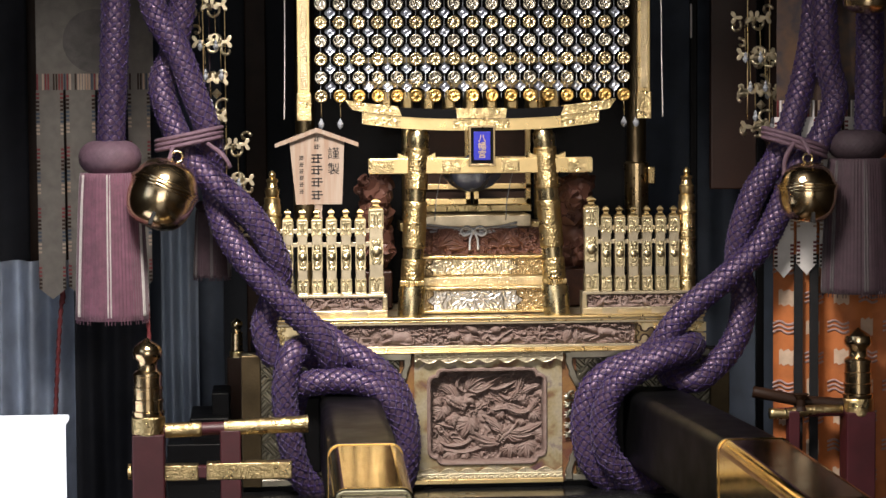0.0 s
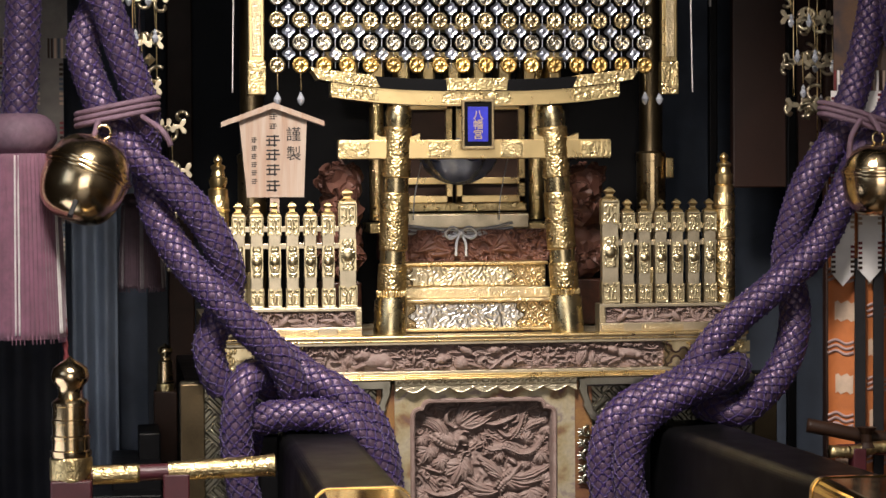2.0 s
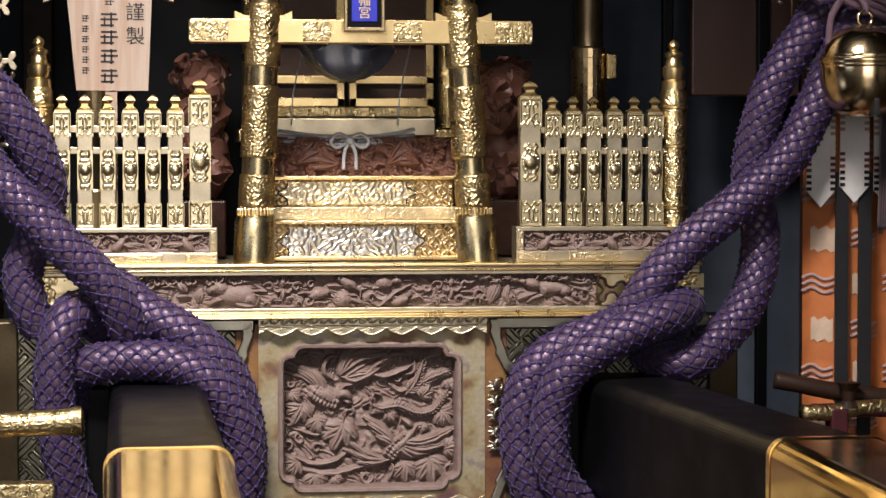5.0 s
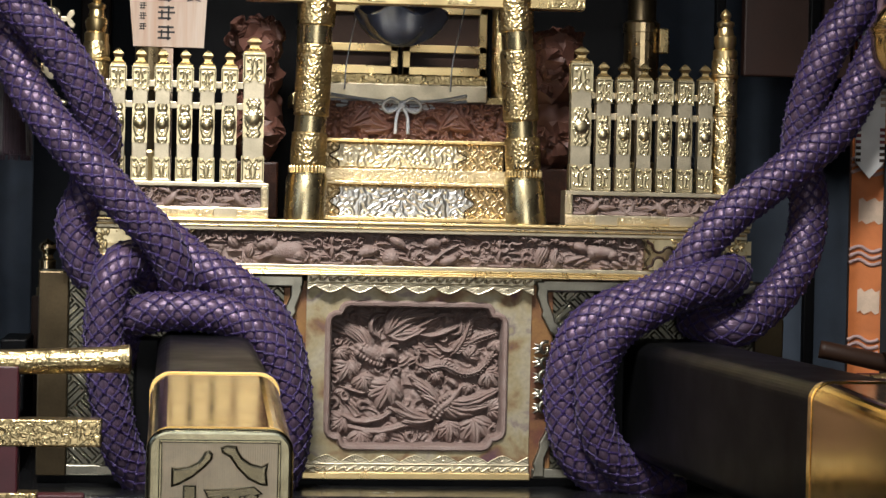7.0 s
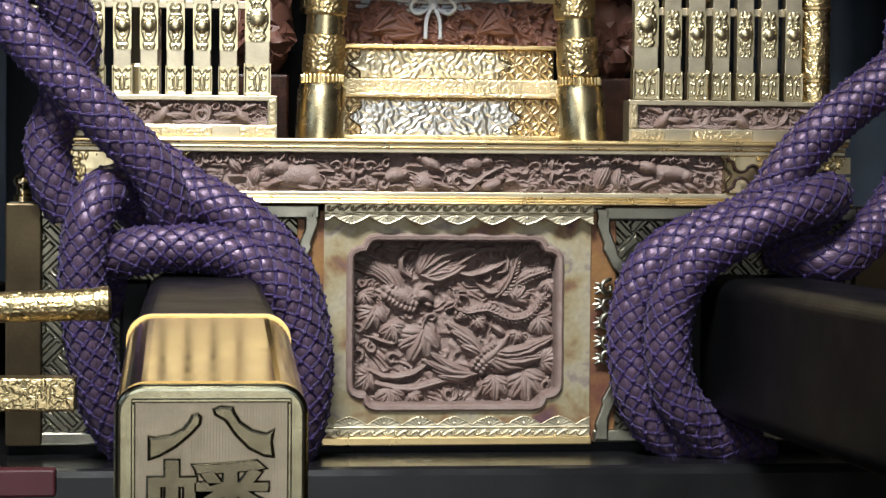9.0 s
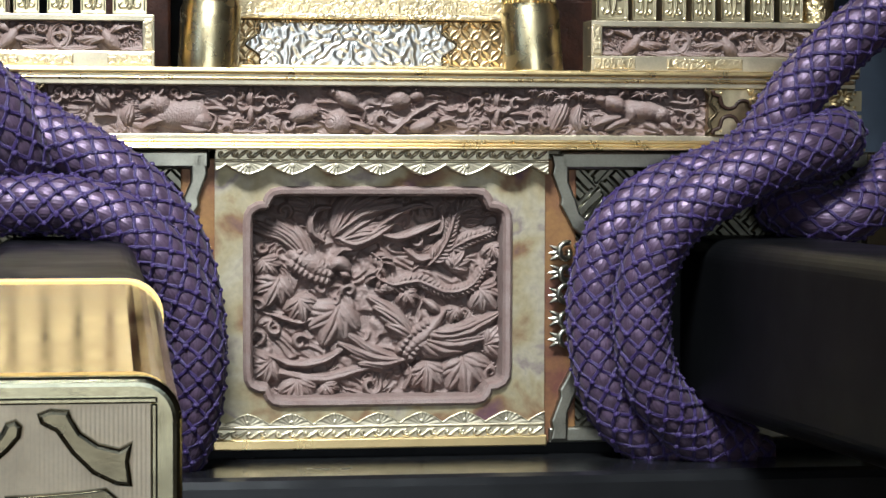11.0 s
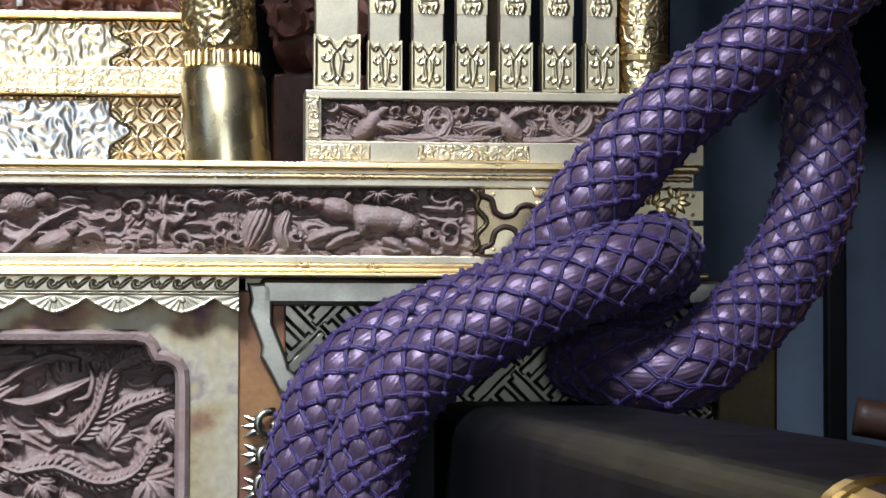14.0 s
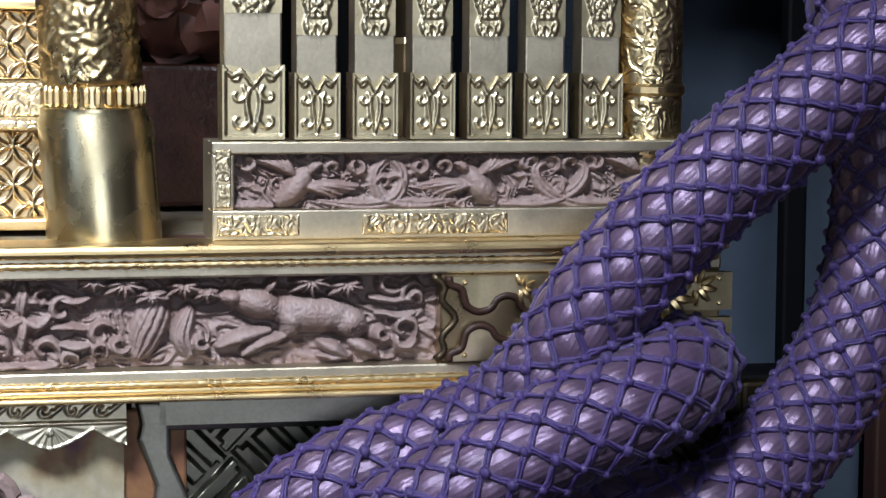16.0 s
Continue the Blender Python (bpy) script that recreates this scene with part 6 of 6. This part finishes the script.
def banner(x0, x1, ztop, zmid, tips, y, label, linen, upper):
    b = thing("banner", ((x0 + x1) / 2, y, ztop), label, "banner", "white banners")
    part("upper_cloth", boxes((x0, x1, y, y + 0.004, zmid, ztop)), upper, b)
    rnd = random.Random(8)
    stripe_mats = (DARKWOOD, REDCORD, linen, SIGNWOOD, BLUECLOTH, linen)
    for k in range(int((x1 - x0) / 0.0075)):
        part("stripe", boxes((x0 + 0.0075 * k, x0 + 0.0075 * k + 0.005, y - 0.002, y, zmid, zmid + 0.045)), stripe_mats[rnd.randrange(6)], b)
    n = len(tips)
    for k, (a, c, zt) in enumerate(tips):
        bm = bmesh.new()
        pts = [(a, zmid), (a, zt + 0.03), ((a + c) / 2, zt), (c, zt + 0.03), (c, zmid)]
        f = [bm.verts.new((p, y, q)) for p, q in pts]
        g = [bm.verts.new((p, y + 0.004, q)) for p, q in pts]
        bm.faces.new(f)
        bm.faces.new(g[::-1])
        for i in range(5):
            bm.faces.new((f[i], g[i], g[(i + 1) % 5], f[(i + 1) % 5]))
        bmesh.ops.recalc_face_normals(bm, faces=bm.faces)
        s = part("strip", bm, linen, b)
        for e in (a, c - 0.009):
            for j in range(int((zmid - zt - 0.03) / 0.011)):
                z = zt + 0.03 + 0.011 * j
                part("edge_stitch", boxes((e, e + 0.009, y - 0.0018, y, z, z + 0.006)), stripe_mats[(j * 5 + (j // 3)) % 5], s)


# left banner: shade painted in by greyer cloth; right banner: lit white cloth
banner(-1.222, -0.90, 2.62, 1.775, ((-1.224, -1.149, 1.192), (-1.142, -1.062, 1.197), (-1.054, -0.981, 1.203), (-0.971, -0.910, 1.211)), 0.30, "white brocade banner, greyed for shade, with striped borders and pointed ends", SHADELINEN, SHADELINEN)
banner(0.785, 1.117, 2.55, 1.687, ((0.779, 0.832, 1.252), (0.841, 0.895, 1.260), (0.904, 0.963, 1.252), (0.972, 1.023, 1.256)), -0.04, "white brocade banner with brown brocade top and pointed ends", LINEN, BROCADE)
bn = bpy.data.objects["banner"]
part("crest_patch", lathe([(0.0005, 0), (0.085, 0), (0.088, 0.002), (0.0005, 0.003)], (-1.06, 0.297, 1.91), 36, pose(0, 0, 0, 90)), surface("grey_crest", (0.13, 0.12, 0.115), 0.75, 0.0, 0.4, 25.0, 300.0, 0.3, 0.001), bn, "round grey crest patch")

orange = surface("orange_brocade", (0.60, 0.185, 0.048), 0.7, 0.0, 0.25, 20.0, 500.0, 0.3, 0.0008)
PATCH = surface("cream_brocade_patch", (0.70, 0.52, 0.38), 0.7, 0.0, 0.25, 40.0, 500.0, 0.3, 0.0008)
LILAC = surface("lilac_brocade", (0.48, 0.33, 0.31), 0.7, 0.0, 0.25, 40.0, 500.0, 0.3, 0.0008)


def orange_cloth():
    o = thing("brocade_hanging", (1.0, 0.0, 0.6), "orange brocade hanging with cream squares and lilac clouds", "hanging cloth")
    c = grid_part("cloth", *cloth(0.788, 1.259, 0.55, 1.61, 0.0, 0.012, 3.5, 90, 50), orange, o)
    rnd = random.Random(12)

    def on(u, z):
        v = (z - 0.55) / 1.06
        f = 0.012
        return f * math.sin(u * 3.5 * 2 * math.pi + 0.8 * math.sin(v * 2.2)) * (1.1 - 0.4 * v) + 0.3 * f * math.sin(u * 3.5 * 4.3 + v * 3)

    for row in range(12):
        for col in range(6):
            cx, cz = 0.817 + 0.076 * col + (0.006 * (row % 2)), 0.62 + 0.082 * row
            cloud = (row + col) % 2 == 0
            verts, faces = [], []
            if cloud:
                for k in range(3):
                    a = spline([(cx - 0.03, 0, cz + 0.012 * (k - 1)), (cx - 0.01, 0, cz + 0.012 * (k - 1) + 0.006), (cx + 0.01, 0, cz + 0.012 * (k - 1) - 0.004), (cx + 0.03, 0, cz + 0.012 * (k - 1) + 0.003)], 0.006)
                    a = [Vector((p.x, on((p.x - 0.788) / 0.471, p.z) - 0.0015, p.z)) for p in a]
                    vs, fs = sweep(a, 0.0036, 5)
                    faces += [tuple(q + len(verts) for q in f) for f in fs]
                    verts += vs
                grid_part("cloud_motif", verts, faces, LILAC, c)
            else:
                w, h = rnd.uniform(0.018, 0.022), rnd.uniform(0.018, 0.024)
                for j in range(5):
                    for i in range(7):
                        x, z = cx - w + 2 * w * i / 6, cz - h + 2 * h * j / 4 + 0.004 * math.sin(i * 2.1)
                        verts.append((x, on((x - 0.788) / 0.471, z) - 0.0025, z))
                for j in range(4):
                    for i in range(6):
                        a = j * 7 + i
                        faces.append((a, a + 1, a + 8, a + 7))
                grid_part("square_motif", verts, faces, PATCH, c)


orange_cloth()
for x in (0.848, 0.891):
    tagged(part("black_band", boxes((x - 0.012, x + 0.012, -0.034, -0.027, 0.6, 1.315), bevel=0.001), BLACKCLOTH), "black ribbon hanging before the orange brocade", "ribbon", "black ribbons")
pole = thing("upright_pole", (0.685, 0.6, 0.0), "tall thin black lacquered upright pole", "pole")
part("shaft", boxes((0.668, 0.690, 0.59, 0.61, 0.0, 2.6), bevel=0.004), LACQUER, pole)
part("shaft", boxes((0.868, 0.892, 0.59, 0.61, 0.0, 2.6), bevel=0.004), LACQUER, thing("upright_pole", (0.88, 0.6, 0.0), "tall thin black lacquered upright pole", "pole"))
part("white_tip", boxes((0.667, 0.672, 0.584, 0.592, 1.92, 2.02), bevel=0.001), WHITETHREAD, pole)
panel = thing("side_screen", (0.86, 0.62, 0.0), "red-brown wooden side panel in shade", "screen")
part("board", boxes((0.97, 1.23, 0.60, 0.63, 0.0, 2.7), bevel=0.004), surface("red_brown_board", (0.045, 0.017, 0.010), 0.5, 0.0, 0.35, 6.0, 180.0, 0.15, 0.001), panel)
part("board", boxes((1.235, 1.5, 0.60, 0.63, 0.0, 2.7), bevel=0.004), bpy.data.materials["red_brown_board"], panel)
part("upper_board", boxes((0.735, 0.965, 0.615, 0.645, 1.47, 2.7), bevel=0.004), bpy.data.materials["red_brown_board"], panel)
part("top_rail", boxes((0.965, 1.505, 0.585, 0.60, 1.60, 1.66), bevel=0.003), DARKWOOD, panel)
panel2 = thing("side_screen", (-1.5, 0.9, 0.0), "near-black wooden side panel in shade", "screen")
for x in (-2.6, -2.15, -1.70):
    part("board", boxes((x, x + 0.445, 0.90, 0.93, 0.0, 2.7), bevel=0.004), DARKWOOD, panel2)


# ---- corner railings ----
def finial(x, y, z0, z1, r, parent):
    h = z1 - z0
    prof = [(0.97, 0), (0.97, 0.20), (1.0, 0.21), (1.0, 0.24), (0.9, 0.25), (0.9, 0.33), (0.95, 0.335), (0.95, 0.36), (0.88, 0.37), (0.88, 0.46), (0.93, 0.465), (0.93, 0.49), (0.86, 0.50),
            (0.86, 0.60), (0.9, 0.605), (0.9, 0.63), (0.80, 0.65), (0.62, 0.67), (0.58, 0.72), (0.64, 0.76), (0.86, 0.80), (0.92, 0.85), (0.82, 0.91), (0.50, 0.95), (0.2, 0.98), (0.06, 1.0)]
    f = part("finial", lathe([(r * a, h * b) for a, b in prof], (x, y, z0), 36), BELL, parent, "tiered gold jewel finial", smooth=True)
    part("chased_collar", lathe([(r * 0.98, 0), (r * 1.03, h * 0.02), (r * 1.03, h * 0.18), (r * 0.98, h * 0.2)], (x, y, z0 - 0.002), 36), CHASED, f)


rail = thing("railing", (-0.885, -0.5, 0.0), "maroon lacquered corner railing with chased gold sleeves and finial", "railing", "corner railings")
part("post", boxes((-0.925, -0.846, -0.54, -0.46, 0.0, 0.925), bevel=0.004), MAROON, rail)
finial(-0.886, -0.5, 0.922, 1.160, 0.040, rail)
part("top_rail", lathe([(0.016, 0), (0.016, 0.30), (0.016, 0.345), (0.012, 0.352)], (-0.85, -0.5, 0.930), 20, pose(0, 0, 0, 0, 88.5, 0)), MAROON, rail)
bm = lathe([(0.019, 0), (0.020, 0.18), (0.023, 0.205), (0.015, 0.208)], (-0.70, -0.5, 0.934), 20, pose(0, 0, 0, 0, 88.0, 0))
part("gold_sleeve", bm, CHASED, rail)
part("gold_sleeve", lathe([(0.0185, 0), (0.0185, 0.085), (0.016, 0.09)], (-0.845, -0.5, 0.930), 20, pose(0, 0, 0, 0, 88.5, 0)), CHASED, rail)
part("strut", boxes((-0.711, -0.660, -0.52, -0.48, 0.0, 0.93), bevel=0.003), MAROON, rail)
part("middle_rail", boxes((-0.90, -0.55, -0.515, -0.485, 0.812, 0.842), bevel=0.003), MAROON, rail)
for q in ((-0.90, -0.765, -0.522, -0.478, 0.808, 0.846), (-0.745, -0.535, -0.522, -0.478, 0.808, 0.850)):
    part("gold_sleeve", boxes(q, bevel=0.003), CHASED, rail)
part("lower_rail", boxes((-0.90, -0.56, -0.515, -0.485, 0.70, 0.735), bevel=0.003), MAROON, rail)
part("gold_sleeve", boxes((-0.90, -0.63, -0.522, -0.478, 0.697, 0.738), bevel=0.003), CHASED, rail)
part("boss", lathe([(0.001, 0), (0.02, 0.002), (0.02, 0.01), (0.001, 0.012)], (-0.927, -0.5, 0.83), 20, pose(0, 0, 0, 0, -90, 0)), GOLD, rail)
rail2 = thing("railing", (0.995, -0.1, 0.0), "dark lacquered corner railing with tiered gold finial", "railing", "corner railings")
part("post", boxes((0.955, 1.035, -0.14, -0.06, 0.0, 0.895), bevel=0.004), MAROON, rail2)
finial(0.995, -0.1, 0.885, 1.120, 0.041, rail2)
wire("top_rail", [(0.716, -0.06, 0.946), (0.76, -0.07, 0.938), (0.84, -0.08, 0.922), (0.92, -0.09, 0.915), (0.99, -0.1, 0.912)], 0.016, DARKWOOD, rail2, "dark curved wooden rail", n=14)
wire("middle_rail", [(0.77, -0.11, 0.895), (0.88, -0.11, 0.895), (0.99, -0.1, 0.893)], 0.013, MAROON, rail2, n=12)
wire("gold_sleeve", [(0.75, -0.115, 0.893), (0.80, -0.115, 0.892), (0.86, -0.112, 0.899), (0.955, -0.105, 0.899)], 0.0145, CHASED, rail2, n=12)
part("strut", lathe([(0.02, 0), (0.012, 0.012), (0.012, 0.03), (0.022, 0.045)], (0.835, -0.115, 0.90), 16), DARKWOOD, rail2)
part("stand_leg", boxes((0.80, 0.83, -0.13, -0.09, 0.0, 0.90), bevel=0.003), MAROON, rail2)
far = thing("small_post", (-0.682, 0.6, 0.0), "small dark gold tiered post in the shade", "post")
part("shaft", boxes((-0.71, -0.654, 0.57, 0.63, 0.0, 0.99), bevel=0.003), DARKWOOD, far)
finial(-0.682, 0.6, 0.985, 1.105, 0.020, far)
step = thing("side_steps", (-0.86, 0.3, 0.0), "dark brown wooden side stair beside the base", "stairs")
for k in range(3):
    part("step", boxes((-0.87 + 0.06 * k, -0.70, 0.15 + 0.08 * k, 0.5, 0.0, 0.80 + 0.06 * k), bevel=0.004), LACQUER, step)

# ---- white box ----
glow = bpy.data.materials.new("lit_paper")
glow.use_nodes = True
gb = glow.node_tree.nodes["Principled BSDF"]
gb.inputs["Base Color"].default_value = (0.85, 0.87, 0.9, 1)
gb.inputs["Emission Color"].default_value, gb.inputs["Emission Strength"].default_value = (0.93, 0.97, 1.0, 1), 1.6
wb = thing("lantern_box", (-1.25, -0.6, 0.0), "glowing white paper lantern box", "lantern")
part("shade", boxes((-1.5, -1.092, -0.75, -0.45, 0.40, 0.957), bevel=0.004), glow, wb)
part("lid", boxes((-1.51, -1.084, -0.76, -0.44, 0.952, 0.966), bevel=0.003), glow, wb)
part("foot", boxes((-1.46, -1.13, -0.72, -0.48, 0.0, 0.40), bevel=0.004), DARKWOOD, wb)

# ---- hanging ornaments ----
def ornament(x, z, y, hand, label):
    o = thing("hanging_ornament", (x, y, z), label, "ornament", "hanging ornaments")
    rnd = random.Random(31 if hand > 0 else 32)
    for k in range(4):
        zz = z - 0.10 * k
        for j in range(4):
            cx = x + hand * (0.020 * j + 0.014 * (k % 2)) + rnd.uniform(-0.015, 0.015)
            c = curl(cx, zz + rnd.uniform(-0.03, 0.03), rnd.uniform(0.014, 0.026), rnd.uniform(4, 6.5), rnd.uniform(0, 6), rnd.choice((-1, 1)))
            wire("scroll", [(a, y + 0.006 * math.sin(i * 0.7) + rnd.uniform(-0.004, 0.004), b) for i, (a, b) in enumerate(c)], 0.0042, PALE, o, n=7, step=0.005)
            part("leaf_plate", slab_mesh([(cx + 0.021 * math.cos(q) * (0.62 + 0.38 * math.cos(3 * q + j)), zz + 0.02 * math.sin(q) * (0.62 + 0.38 * math.cos(3 * q + j))) for q in [-2 * math.pi * w / 18 for w in range(18)]], y - 0.004, y + 0.001, 0.0012), PALE, o)
    for k in range(5):
        cx, top = x + hand * (0.01 + 0.014 * k), z - 0.08 * (k % 3) - 0.02
        wire("chain", [(cx, y - 0.01, top), (cx + 0.002, y - 0.01, top - 0.075)], 0.001, GOLD, o, n=4)
        part("crystal_drop", lathe([(0.0005, 0), (0.006, 0.005), (0.008, 0.012), (0.004, 0.02), (0.005, 0.024), (0.0005, 0.032)], (cx + 0.002, y - 0.01, top - 0.105), 10), CRYSTAL, o, smooth=True)
    wire("hanger", [(x + hand * 0.02, y, z - 0.28), (x + hand * 0.02, y, z), (x + hand * 0.02, y, 2.352)], 0.0016, GOLD, o, n=5, step=0.05)
    bm = lathe([(0.0005, -0.014), (0.014, 0.0), (0.0005, 0.014)], (x + hand * 0.055, y - 0.012, z - 0.24), 4)
    part("diamond_plate", bm, PALE, o)


ornament(-0.775, 2.00, 0.08, 1, "openwork gold ornament with crystal drops")
ornament(0.715, 1.96, 0.10, 1, "openwork gold ornament with crystal drops")
ornament(0.79, 1.86, 0.16, 1, "dull gold openwork ornament with crystal drops")
ornament(-0.72, 1.62, 0.30, 1, "dark gold openwork ornament behind the rope")
roof = thing("shrine_roof", (0, 0.4, 2.35), "black lacquered shrine roof with gold edge", "roof")
part("eave", boxes((-1.25, 1.25, -0.32, 1.25, 2.35, 2.42), bevel=0.006), LACQUER, roof)
part("gold_edge", boxes((-1.255, 1.255, -0.328, -0.32, 2.352, 2.40), bevel=0.002), GOLD, roof)
part("roof_body", lathe([(1.5, 0), (1.2, 0.1), (0.8, 0.3), (0.4, 0.6)], (0, 0.45, 2.42), 4, pose(0, 0, 0, 0, 0, 45)), LACQUER, roof)
beam = part("curtain_beam", boxes((-2.69, 2.69, 0.28, 1.0, 2.62, 2.70)), DARKWOOD)
tagged(beam, "dark wooden beam that carries the curtains", "beam", kind="structure")
brass = thing("brass_bowl", (0.99, 0.0, 2.03), "dark gold bell hanging above the tassel", "bell")
part("shell", lathe([(0.001, 0), (0.04, 0.004), (0.06, 0.02), (0.066, 0.05), (0.06, 0.09), (0.02, 0.12)], (0.975, -0.25, 1.955), 32), BELL, brass, smooth=True)
wire("hanger", [(0.975, -0.25, 2.07), (0.975, -0.25, 2.2), (0.975, -0.25, 2.352)], 0.003, DUSKTHREAD, brass, n=6, step=0.05)
red = thing("red_cord", (-1.13, 0.0, 0.95), "thin twisted dark red cord hanging by the tassel", "cord", "red cords")
grid_part("strand", *sweep(spline([(-1.160, 0.36, 2.62), (-1.163, 0.36, 1.30), (-1.167, 0.36, 1.20), (-1.178, 0.36, 1.075), (-1.198, 0.36, 0.754)], 0.004), lambda i, a: 0.006 + 0.0016 * math.sin(2 * a + i * 0.9), 10), REDCORD, red)
red = thing("red_cord", (-0.905, 0.0, 1.1), "thin twisted dark red cord hanging by the tassel", "cord", "red cords")
grid_part("strand", *sweep(spline([(-0.905, -0.1, 1.21), (-0.903, -0.1, 1.15), (-0.90, -0.1, 1.09)], 0.004), lambda i, a: 0.005 + 0.0014 * math.sin(2 * a + i * 0.9), 10), REDCORD, red)
